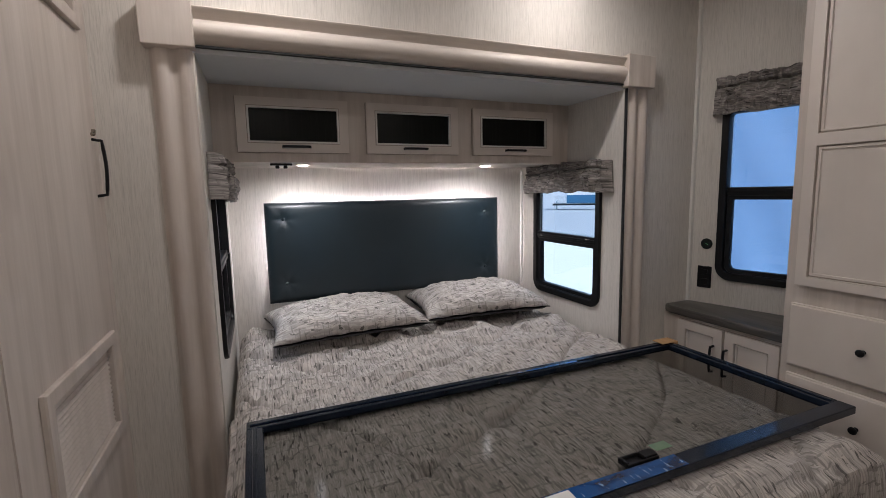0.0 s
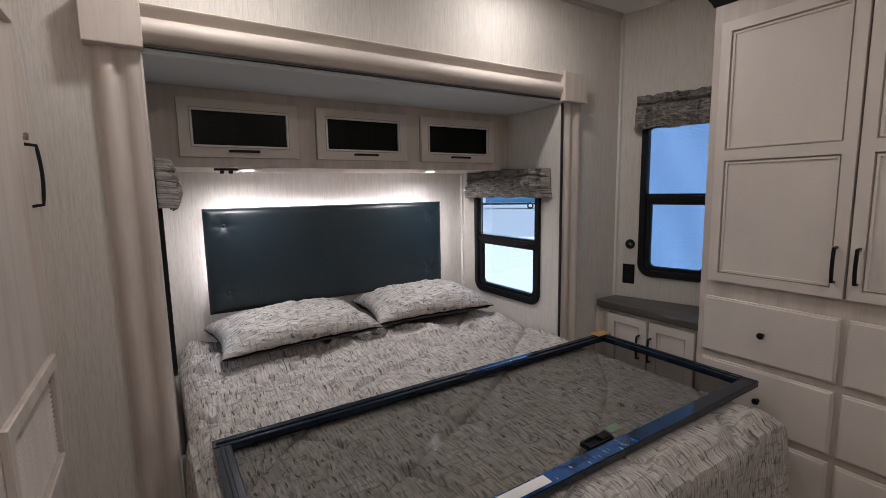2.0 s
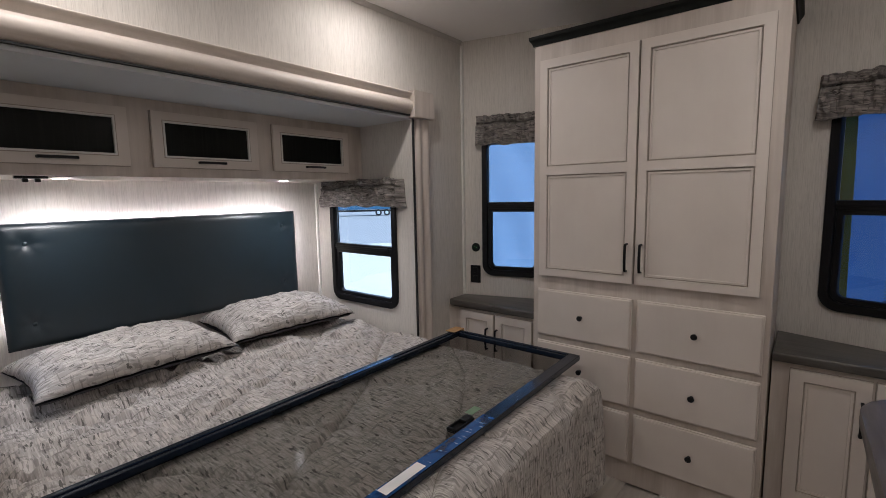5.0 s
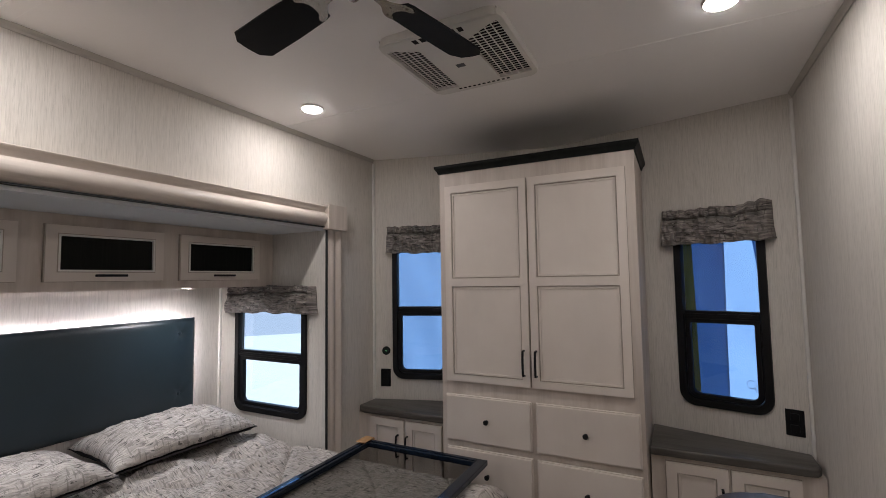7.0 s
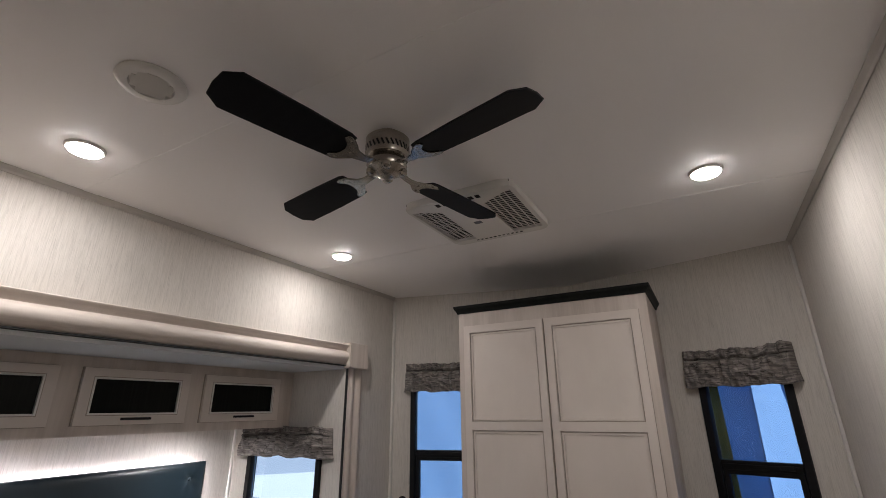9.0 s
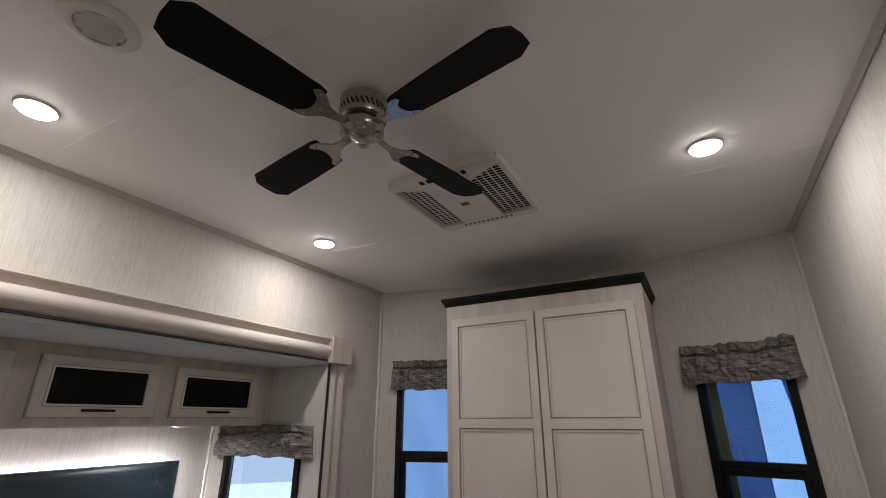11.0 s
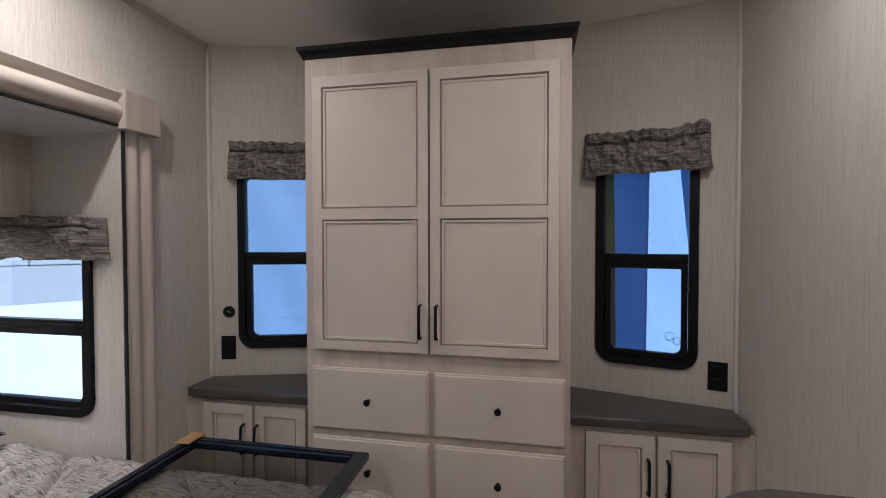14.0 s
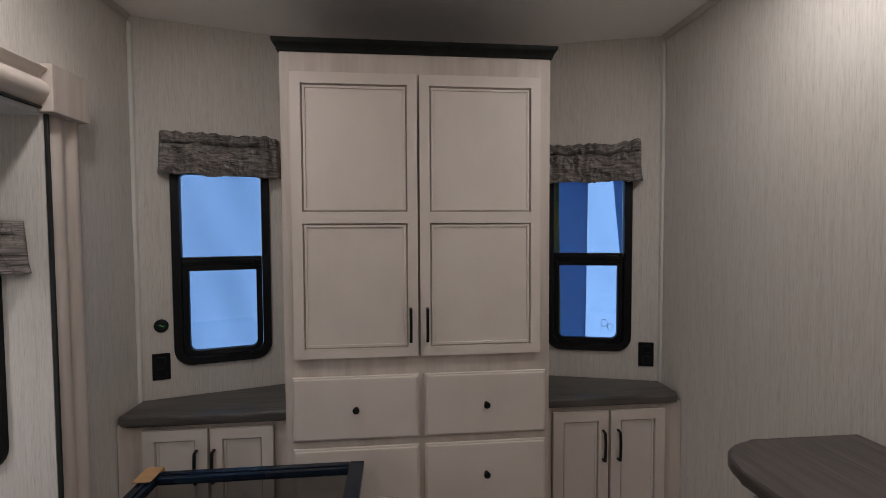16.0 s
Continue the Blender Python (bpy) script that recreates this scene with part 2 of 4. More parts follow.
def add_box(bm, lo, hi, bevel=0.0, seg=2):
    lo, hi = Vector(lo), Vector(hi)
    ret = bmesh.ops.create_cube(bm, size=1, matrix=Matrix.Translation((lo + hi) / 2) @ Matrix.Diagonal((*(hi - lo), 1)))
    if bevel:
        edges = list({e for v in ret["verts"] for e in v.link_edges})
        bmesh.ops.bevel(bm, geom=edges, offset=bevel, segments=seg, affect="EDGES", profile=0.5)


def box(lo, hi, bevel=0.0, seg=2):
    bm = bmesh.new()
    add_box(bm, lo, hi, bevel, seg)
    return bm


def add_lathe(bm, profile, m=Matrix(), n=24):
    rings = []
    for r, z in profile:
        rings.append([bm.verts.new(m @ Vector((max(r, 1e-4) * math.cos(2 * math.pi * i / n), max(r, 1e-4) * math.sin(2 * math.pi * i / n), z))) for i in range(n)])
    for a, b in zip(rings, rings[1:]):
        for i in range(n):
            bm.faces.new((a[i], a[(i + 1) % n], b[(i + 1) % n], b[i]))
    bm.faces.new(rings[0][::-1])
    bm.faces.new(rings[-1])


def lathe(profile, m=Matrix(), n=24):
    bm = bmesh.new()
    add_lathe(bm, profile, m, n)
    return bm


def add_sweep(bm, path, half_w, half_t, side):
    """A bar of flat section along a path; side: the direction of its width."""
    side = Vector(side)
    rings = []
    for i, p in enumerate(path):
        p = Vector(p)
        d = (Vector(path[min(i + 1, len(path) - 1)]) - Vector(path[max(i - 1, 0)])).normalized()
        nrm = d.cross(side).normalized()
        rings.append([bm.verts.new(p + side * sx * half_w + nrm * sn * half_t) for sx, sn in ((-1, -.6), (-.6, -1), (.6, -1), (1, -.6), (1, .6), (.6, 1), (-.6, 1), (-1, .6))])
    for a, b in zip(rings, rings[1:]):
        for i in range(8):
            bm.faces.new((a[i], a[(i + 1) % 8], b[(i + 1) % 8], b[i]))
    bm.faces.new(rings[0][::-1])
    bm.faces.new(rings[-1])


def rounded(w, h, r_low, r_high, n=7):
    """A rounded rectangle about the middle, counterclockwise, from below left."""
    out = []
    for cx, cz, r, a0 in ((-w / 2, -h / 2, r_low, 180), (w / 2, -h / 2, r_low, 270), (w / 2, h / 2, r_high, 0), (-w / 2, h / 2, r_high, 90)):
        mx, mz = cx - math.copysign(r, cx), cz - math.copysign(r, cz)
        for i in range(n):
            a = radians(a0 + 90 * i / (n - 1))
            out.append((mx + r * math.cos(a), mz + r * math.sin(a)))
    return out


def add_ring(bm, outer, inner, y0, y1, lip=0.004):
    """A flat ring between two outlines of equal count, front at y0, back at y1, its front edges eased by lip."""
    mid = [((a + c) / 2, (b + d) / 2) for (a, b), (c, d) in zip(outer, inner)]

    def toward(p, q):
        return [(a + (c - a) * 0.15, b + (d - b) * 0.15) for (a, b), (c, d) in zip(p, q)]
    loops = [(outer, y1), (outer, y0 + lip), (toward(outer, mid), y0), (toward(inner, mid), y0), (inner, y0 + lip), (inner, y1)]
    rows = [[bm.verts.new((x, y, z)) for x, z in lp] for lp, y in loops]
    n = len(outer)
    for k in range(len(rows)):
        a, b = rows[k], rows[(k + 1) % len(rows)]
        for i in range(n):
            bm.faces.new((a[i], a[(i + 1) % n], b[(i + 1) % n], b[i]))


def wall(name, start, end, z0, z1, thick, holes, mat, label):
    """A wall whose inner face runs from start to end (the room to the left of that way) with through openings (u0, u1, z0, z1)."""
    s, e = Vector((*start, 0)), Vector((*end, 0))
    u = (e - s).normalized()
    out = Vector((u.y, -u.x, 0))
    length = (e - s).length
    us = sorted({0.0, length, *[h[0] for h in holes], *[h[1] for h in holes]})
    zs = sorted({z0, z1, *[h[2] for h in holes], *[h[3] for h in holes]})
    bm = bmesh.new()
    V = {}

    def vert(i, k, d):
        if (i, k, d) not in V:
            V[i, k, d] = bm.verts.new(s + u * us[i] + out * (thick * d) + Vector((0, 0, zs[k])))
        return V[i, k, d]

    def solid(i, k):
        if not (0 <= i < len(us) - 1 and 0 <= k < len(zs) - 1):
            return False
        cu, cz = (us[i] + us[i + 1]) / 2, (zs[k] + zs[k + 1]) / 2
        return not any(h[0] < cu < h[1] and h[2] < cz < h[3] for h in holes)
    for i in range(len(us) - 1):
        for k in range(len(zs) - 1):
            if not solid(i, k):
                continue
            for d in (0, 1):
                bm.faces.new((vert(i, k, d), vert(i + 1, k, d), vert(i + 1, k + 1, d), vert(i, k + 1, d)))
            for di, dk, p, q in ((-1, 0, (i, k), (i, k + 1)), (1, 0, (i + 1, k), (i + 1, k + 1)), (0, -1, (i, k), (i + 1, k)), (0, 1, (i, k + 1), (i + 1, k + 1))):
                if not solid(i + di, k + dk):
                    bm.faces.new((vert(*p, 0), vert(*q, 0), vert(*q, 1), vert(*p, 1)))
    return tagged(part(name, bm, mat), label, "wall", kind="structure")


# ---- the shell ----
H = 2.39
Y_SLIDE, Y_RIGHT, X_CORNER, X_MID, Y_MID = 1.865, -0.54, 2.362, 2.69, 0.6625
X_CLOSET, Y_HALL, X_BACK = -0.32, 1.06, -1.7
S_LEFT, S_RIGHT, S_BACK, S_TOP = -0.018, 1.845, 2.775, 1.842
FRONT_LEN = math.hypot(X_MID - X_CORNER, Y_SLIDE - Y_MID)

bm = bmesh.new()
outline = [(X_BACK - .05, Y_RIGHT - .05), (X_CORNER + .05, Y_RIGHT - .05), (X_MID + .05, Y_MID), (X_CORNER + .05, Y_SLIDE + .05), (S_RIGHT + .035, Y_SLIDE + .05), (S_RIGHT + .035, S_BACK + .04), (S_LEFT - .035, S_BACK + .04), (S_LEFT - .035, Y_SLIDE + .05), (X_BACK - .05, Y_SLIDE + .05)]
lo, hi = [bm.verts.new((x, y, -.06)) for x, y in outline], [bm.verts.new((x, y, -.012)) for x, y in outline]
for i in range(len(outline)):
    bm.faces.new((lo[i], lo[(i + 1) % len(outline)], hi[(i + 1) % len(outline)], hi[i]))
bm.faces.new(lo[::-1]), bm.faces.new(hi)
floor = tagged(part("floor", bm, FLOOR), "grey-brown wood-look vinyl plank floor", "floor", kind="structure")
bm = box((X_BACK - .05, Y_RIGHT - .05, H), (X_MID + .06, Y_SLIDE + .05, H + .05))
for seam in (0.353, 1.560):
    add_box(bm, (seam - .025, Y_RIGHT, H - .0016), (seam + .025, Y_SLIDE, H + .01), .001, 1)
tagged(part("ceiling", bm, CEIL), "matt off-white vinyl ceiling with two flat seam strips", "ceiling", kind="structure")

tagged(part("wall_underbody", box((X_BACK - .03, Y_RIGHT - .03, -1.05), (X_CORNER + .03, Y_SLIDE + .03, -.061)), TRAILER_WHITE), "plain white underbody that carries the floor", "wall", kind="structure")

PAPER = "beige-grey wallpaper with fine vertical streaks"
# openings along each wall, measured from its start
wall("wall_slide", (X_CORNER + .045, Y_SLIDE), (X_BACK, Y_SLIDE), 0, H, .05, [(X_CORNER + .045 - 1.862, X_CORNER + .045 + .03, -1, 1.862)], WALL, PAPER)
WIN_F = (0.138, 0.547, 0.868, 1.765)     # along the angled wall from its outer corner
wall("wall_front_left", (X_MID, Y_MID), (X_CORNER, Y_SLIDE), 0, H, .05, [(FRONT_LEN - WIN_F[1] + .035, FRONT_LEN - WIN_F[0] - .035, WIN_F[2] + .035, WIN_F[3] - .035)], WALL, PAPER)
wall("wall_front_right", (X_CORNER, Y_RIGHT), (X_MID, Y_MID), 0, H, .05, [(WIN_F[0] + .035, WIN_F[1] - .035, WIN_F[2] + .035, WIN_F[3] - .035)], WALL, PAPER)
wall("wall_right", (X_BACK, Y_RIGHT), (X_CORNER + .05, Y_RIGHT), 0, H, .05, [], WALL, PAPER)
wall("wall_back", (X_BACK, Y_HALL), (X_BACK, Y_RIGHT), 0, H, .05, [], WALL, PAPER)
wall("wall_hall", (X_CLOSET - .05, Y_HALL), (X_BACK, Y_HALL), 0, H, .05, [], WALL, PAPER)
WIN_S = (1.985, 2.612, 0.705, 1.485)
SH = (WIN_S[0] + .035, WIN_S[1] - .035, WIN_S[2] + .035, WIN_S[3] - .035)
wall("wall_slide_right", (S_RIGHT, 1.845), (S_RIGHT, S_BACK), 0, S_TOP, .035, [(SH[0] - 1.845, SH[1] - 1.845, SH[2], SH[3])], WALL, PAPER)
wall("wall_slide_left", (S_LEFT, S_BACK), (S_LEFT, 1.845), 0, S_TOP, .035, [(S_BACK - SH[1], S_BACK - SH[0], SH[2], SH[3])], WALL, PAPER)
wall("wall_slide_back", (S_RIGHT + .035, S_BACK), (S_LEFT - .035, S_BACK), 0, S_TOP, .04, [], WALL, PAPER)
tagged(part("ceiling_slide", box((S_LEFT - .035, 1.845, S_TOP), (S_RIGHT + .035, S_BACK + .04, S_TOP + .05)), SLIDE_CEIL_SHADED), "matt ceiling of the bed slide-out, its shade painted in grey", "ceiling", kind="structure")

# closet front beside the hall
bm = bmesh.new()
for lo, hi in (((X_CLOSET - .05, Y_HALL, 0), (X_CLOSET, 1.128, H)), ((X_CLOSET - .05, 1.822, 0), (X_CLOSET, Y_SLIDE, H)), ((X_CLOSET - .05, 1.128, 2.20), (X_CLOSET, 1.822, H)), ((X_CLOSET - .05, 1.128, 0), (X_CLOSET, 1.822, .05))):
    add_box(bm, lo, hi, .002, 1)
tagged(part("wall_closet", bm, WASHED), "washed-wood closet front round a louvred door", "wall", kind="structure")

# trims
TRIM = material("greige_trim", (0.52, 0.485, 0.445), 0.5, 0, [((3, 60, 60), 0.5, (0.44, 0.41, 0.375), 0.4, 0.7)])
cove = [(0, 0), (0, -.024), (.004, -.024), (.007, -.016), (.013, -.008), (.016, -.003), (.016, 0)]


def cove_trim(name, start, end):
    s, e = Vector((*start, H)), Vector((*end, H))
    u = (e - s).normalized()
    inward = Vector((-u.y, u.x, 0))
    bm = bmesh.new()
    rows = [[bm.verts.new(p + inward * x + Vector((0, 0, z))) for x, z in cove] for p in (s, e)]
    n = len(cove)
    for i in range(n):
        bm.faces.new((rows[0][i], rows[0][(i + 1) % n], rows[1][(i + 1) % n], rows[1][i]))
    bm.faces.new(rows[0])
    bm.faces.new(rows[1][::-1])
    return tagged(part(name, bm, TRIM), "narrow greige cove trim along the ceiling", "trim", kind="structure")


cove_trim("trim_ceiling_slide", (X_CORNER - .01, Y_SLIDE - .001), (X_CLOSET, Y_SLIDE - .001))
cove_trim("trim_ceiling_right", (X_BACK, Y_RIGHT + .001), (X_CORNER - .01, Y_RIGHT + .001))
for name, y, s in (("trim_corner_left", Y_SLIDE, -1), ("trim_corner_right", Y_RIGHT, 1)):
    bm = box((X_CORNER - .016, min(y, y + s * .016), 0), (X_CORNER + .006, max(y, y + s * .014), H - .03), .004, 2)
    tagged(part(name, bm, WHITE), "slim vertical corner moulding in the wallpaper colour", "trim", kind="structure")
for name, x in (("trim_slide_corner_right", S_RIGHT - .016), ("trim_slide_corner_left", S_LEFT)):
    tagged(part(name, box((x, S_BACK - .016, .3), (x + .016, S_BACK, 1.50), .004, 2), WHITE), "white corner moulding behind the bed", "trim", kind="structure")

# slide-out surround: pilasters, corner blocks, header
W_PIL = 0.133
flute = [(0, 0), (0, .010), (.006, .012), (.010, .020), (.022, .033), (.036, .038), (.049, .035), (.058, .028), (.063, .023), (.070, .021), (.077, .023), (.083, .028), (.094, .037), (.108, .040), (.121, .035), (.127, .022), (.129, .013), (.133, .011), (.133, 0)]


def surround_piece(name, m, length, mat, label, mirror=False):
    prof = [(W_PIL - x, d) for x, d in flute][::-1] if mirror else flute
    bm = bmesh.new()
    a = [bm.verts.new(m @ Vector((x, -d, 0))) for x, d in prof]
    b = [bm.verts.new(m @ Vector((x, -d, length))) for x, d in prof]
    n = len(prof)
    for i in range(n):
        bm.faces.new((a[i], a[(i + 1) % n], b[(i + 1) % n], b[i]))
    bm.faces.new(a[::-1])
    bm.faces.new(b)
    return tagged(part(name, bm, mat, None, "", 50), label, "trim", kind="structure")


surround_piece("trim_pilaster_left", pose(-0.151, Y_SLIDE, 0), 1.852, WASHED, "fluted whitewashed-wood pilaster beside the bed slide-out")
surround_piece("trim_pilaster_right", pose(1.861, Y_SLIDE, 0), 1.852, WASHED, "fluted whitewashed-wood pilaster beside the bed slide-out")
head = [(0, 0), (0, .022), (.006, .030), (.016, .040), (.032, .052), (.050, .058), (.068, .056), (.080, .048), (.086, .038), (.092, .032), (.104, .034), (.116, .044), (.122, .052), (.130, .054), (.134, .050), (.134, 0)]
bm = bmesh.new()
a = [bm.verts.new((-0.015, Y_SLIDE - d, 1.866 + z * .89)) for z, d in head]
b = [bm.verts.new((1.828, Y_SLIDE - d, 1.866 + z * .89)) for z, d in head]
for i in range(len(head)):
    bm.faces.new((a[i], a[(i + 1) % len(head)], b[(i + 1) % len(head)], b[i]))
bm.faces.new(a), bm.faces.new(b[::-1])
tagged(part("trim_header", bm, WASHED_X, None, "", 50), "moulded whitewashed-wood header over the bed slide-out", "trim", kind="structure")
for name, x0, x1 in (("trim_block_left", -0.166, -0.013), ("trim_block_right", 1.826, 1.995)):
    bm = box((x0, Y_SLIDE - .066, 1.848), (x1, Y_SLIDE, 1.998), .003, 2)
    tagged(part(name, bm, WASHED), "square whitewashed-wood corner block of the slide-out surround", "trim", kind="structure")
bm = bmesh.new()
add_box(bm, (S_RIGHT + .0005, Y_SLIDE - .034, .0), (S_RIGHT + .0095, Y_SLIDE - .0205, 1.846), .002, 1)
add_box(bm, (S_LEFT - .010, Y_SLIDE - .004, .0), (S_LEFT - .002, Y_SLIDE + .03, 1.846), .002, 1)
add_box(bm, (S_LEFT - .0, Y_SLIDE - .034, 1.858), (S_RIGHT, Y_SLIDE - .0205, 1.8655), .001, 1)
tagged(part("trim_seal", bm, SEAL), "black rubber wiper seal round the slide-out opening", "trim", kind="structure")

# ---- windows ----


def window(name, m, w, h, rail, label):
    """A black framed window about its middle; front face to local -y, the wall's inner face at y = 0."""
    win = tagged(new(name), label, "window", kind="structure")
    win.matrix_world = m
    bm = bmesh.new()
    add_ring(bm, rounded(w, h, .075, .05), rounded(w - .075, h - .075, .045, .02), -.016, .034, .006)
    part("window_frame", bm, BLACK, win, "", 35)
    iw, ih = w - .078, h - .078
    bm = box((-iw / 2, -.008, rail - .021), (iw / 2, .030, rail + .021), .003, 2)
    add_box(bm, (-iw / 2, -.014, rail - .006), (iw / 2, -.004, rail + .006), .002, 1)
    part("meeting_rail", bm, BLACK, win)
    bm = bmesh.new()
    add_ring(bm, rounded(iw, rail - .02 + ih / 2, .045, .008), rounded(iw - .05, rail - .02 + ih / 2 - .045, .03, .006), 0, .03, .003)
    bmesh.ops.translate(bm, vec=(0, 0, (rail - .02 - ih / 2) / 2), verts=bm.verts)
    part("sash", bm, BLACK, win, "", 35)
    for z0, z1 in ((-ih / 2 + .012, rail - .02), (rail + .02, ih / 2 - .002)):
        p = part("pane", box((-iw / 2 + .004, .014, z0), (iw / 2 - .004, .018, z1)), PANE, win)
        p.visible_shadow = False
    part("latch", box((iw / 2 - .085, -.022, rail - .010), (iw / 2 - .030, -.013, rail + .010), .003, 2), PLASTIC, win)
    return win


FA = math.degrees(math.atan2(X_MID - X_CORNER, Y_SLIDE - Y_MID))
wc = (WIN_F[0] + WIN_F[1]) / 2
wz = (WIN_F[2] + WIN_F[3]) / 2
uL = Vector((X_MID - X_CORNER, -(Y_SLIDE - Y_MID), 0)).normalized()
uR = Vector((X_MID - X_CORNER, Y_MID - Y_RIGHT, 0)).normalized()
cL, cR = Vector((X_CORNER, Y_SLIDE, wz)) + uL * wc, Vector((X_CORNER, Y_RIGHT, wz)) + uR * wc
ROT_L, ROT_R = -90 + FA, -90 - FA
window("window_1", pose(*cL, 0, 0, ROT_L), WIN_F[1] - WIN_F[0], WIN_F[3] - WIN_F[2], 1.335 - wz, "black-framed two-pane window in the angled front wall")
window("window_2", pose(*cR, 0, 0, ROT_R), WIN_F[1] - WIN_F[0], WIN_F[3] - WIN_F[2], 1.335 - wz, "black-framed two-pane window in the angled front wall")
sy, sz = (WIN_S[0] + WIN_S[1]) / 2, (WIN_S[2] + WIN_S[3]) / 2
window("window_3", pose(S_RIGHT, sy, sz, 0, 0, -90), WIN_S[1] - WIN_S[0], WIN_S[3] - WIN_S[2], 1.076 - sz, "black-framed two-pane window beside the bed")
window("window_4", pose(S_LEFT, sy, sz, 0, 0, 90), WIN_S[1] - WIN_S[0], WIN_S[3] - WIN_S[2], 1.076 - sz, "black-framed two-pane window beside the bed")


def uv_grid(bm, nu, nv, at, uv):
    layer = bm.loops.layers.uv.verify()
    grid = [[bm.verts.new(at(i / nu, j / nv)) for i in range(nu + 1)] for j in range(nv + 1)]
    for j in range(nv):
        for i in range(nu):
            f = bm.faces.new((grid[j][i], grid[j][i + 1], grid[j + 1][i + 1], grid[j + 1][i]))
            for lp, (a, b) in zip(f.loops, ((i, j), (i + 1, j), (i + 1, j + 1), (i, j + 1))):
                lp[layer].uv = uv(a / nu, b / nv)


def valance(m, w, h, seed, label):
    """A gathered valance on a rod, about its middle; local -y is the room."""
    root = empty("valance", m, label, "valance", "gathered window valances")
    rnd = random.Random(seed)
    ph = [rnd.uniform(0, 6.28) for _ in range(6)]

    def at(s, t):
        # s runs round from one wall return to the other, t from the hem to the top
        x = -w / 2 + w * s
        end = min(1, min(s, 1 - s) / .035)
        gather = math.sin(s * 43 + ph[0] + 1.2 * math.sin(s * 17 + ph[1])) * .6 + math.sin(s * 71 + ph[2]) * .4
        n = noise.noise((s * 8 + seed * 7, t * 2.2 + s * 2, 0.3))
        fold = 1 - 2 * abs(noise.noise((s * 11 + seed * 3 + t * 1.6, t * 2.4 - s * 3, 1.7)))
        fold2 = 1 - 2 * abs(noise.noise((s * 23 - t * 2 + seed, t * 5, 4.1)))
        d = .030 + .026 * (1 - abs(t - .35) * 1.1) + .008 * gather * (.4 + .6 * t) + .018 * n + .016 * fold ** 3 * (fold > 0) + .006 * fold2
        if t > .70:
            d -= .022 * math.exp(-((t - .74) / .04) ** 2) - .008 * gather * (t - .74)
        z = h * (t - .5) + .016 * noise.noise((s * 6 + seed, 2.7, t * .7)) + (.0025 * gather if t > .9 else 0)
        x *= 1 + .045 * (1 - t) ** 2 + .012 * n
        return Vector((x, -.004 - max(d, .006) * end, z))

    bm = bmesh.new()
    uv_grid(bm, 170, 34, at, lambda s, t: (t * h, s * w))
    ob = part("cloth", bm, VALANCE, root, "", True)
    sol = ob.modifiers.new("thick", "SOLIDIFY")
    sol.thickness, sol.offset = .003, 1
    bm = lathe([(.006, -w / 2 + .01), (.006, w / 2 - .01)], Matrix.Translation((0, -.018, h * .3)) @ Matrix.Rotation(radians(90), 4, "Y"), 10)
    part("rod", bm, WHITE, root)
    return root


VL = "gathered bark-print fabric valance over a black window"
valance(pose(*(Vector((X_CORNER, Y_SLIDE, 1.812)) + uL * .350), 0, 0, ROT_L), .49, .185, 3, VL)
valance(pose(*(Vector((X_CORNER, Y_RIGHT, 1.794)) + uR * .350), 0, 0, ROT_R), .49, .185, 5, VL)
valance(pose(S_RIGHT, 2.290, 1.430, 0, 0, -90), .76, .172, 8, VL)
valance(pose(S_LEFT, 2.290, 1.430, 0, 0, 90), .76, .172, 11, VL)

# ---- cabinet work ----


def panel_door(parent, name, x0, x1, z0, z1, y, openings, frame_mat, panel_mat, glaze=True, thick=.019):
    """A framed door, front at y - thick; openings: (x0, x1, z0, z1)."""
    door = part(name, frame_mesh(x0, x1, z0, z1, y - thick, y, openings), frame_mat, parent)
    bm = bmesh.new()
    add_ring(bm, rounded(x1 - x0 + .005, z1 - z0 + .005, .001, .001, 2), rounded(x1 - x0 - .02, z1 - z0 - .02, .001, .001, 2), y - .006, y + .0005, .001)
    bmesh.ops.translate(bm, vec=((x0 + x1) / 2, 0, (z0 + z1) / 2), verts=bm.verts)
    part("edge_glaze", bm, GLAZE, door)
    for ox0, ox1, oz0, oz1 in openings:
        cx, cz = (ox0 + ox1) / 2, (oz0 + oz1) / 2
        part("panel", box((ox0 - .004, y - thick + .010, oz0 - .004), (ox1 + .004, y - .002, oz1 + .004)), panel_mat, door)
        if glaze:
            bm = bmesh.new()
            w, h = ox1 - ox0, oz1 - oz0
            add_ring(bm, rounded(w - .001, h - .001, .001, .001, 2), rounded(w - .009, h - .009, .001, .001, 2), y - thick + .0085, y - .004, .001)
            bmesh.ops.translate(bm, vec=(cx, 0, cz), verts=bm.verts)
            part("glaze_line", bm, GLAZE, door)
            bm = bmesh.new()
            add_ring(bm, rounded(w - .011, h - .011, .001, .001, 2), rounded(w - .030, h - .030, .001, .001, 2), y - thick + .005, y - .004, .003)
            bmesh.ops.translate(bm, vec=(cx, 0, cz), verts=bm.verts)
            part("bead", bm, frame_mat, door)
    return door


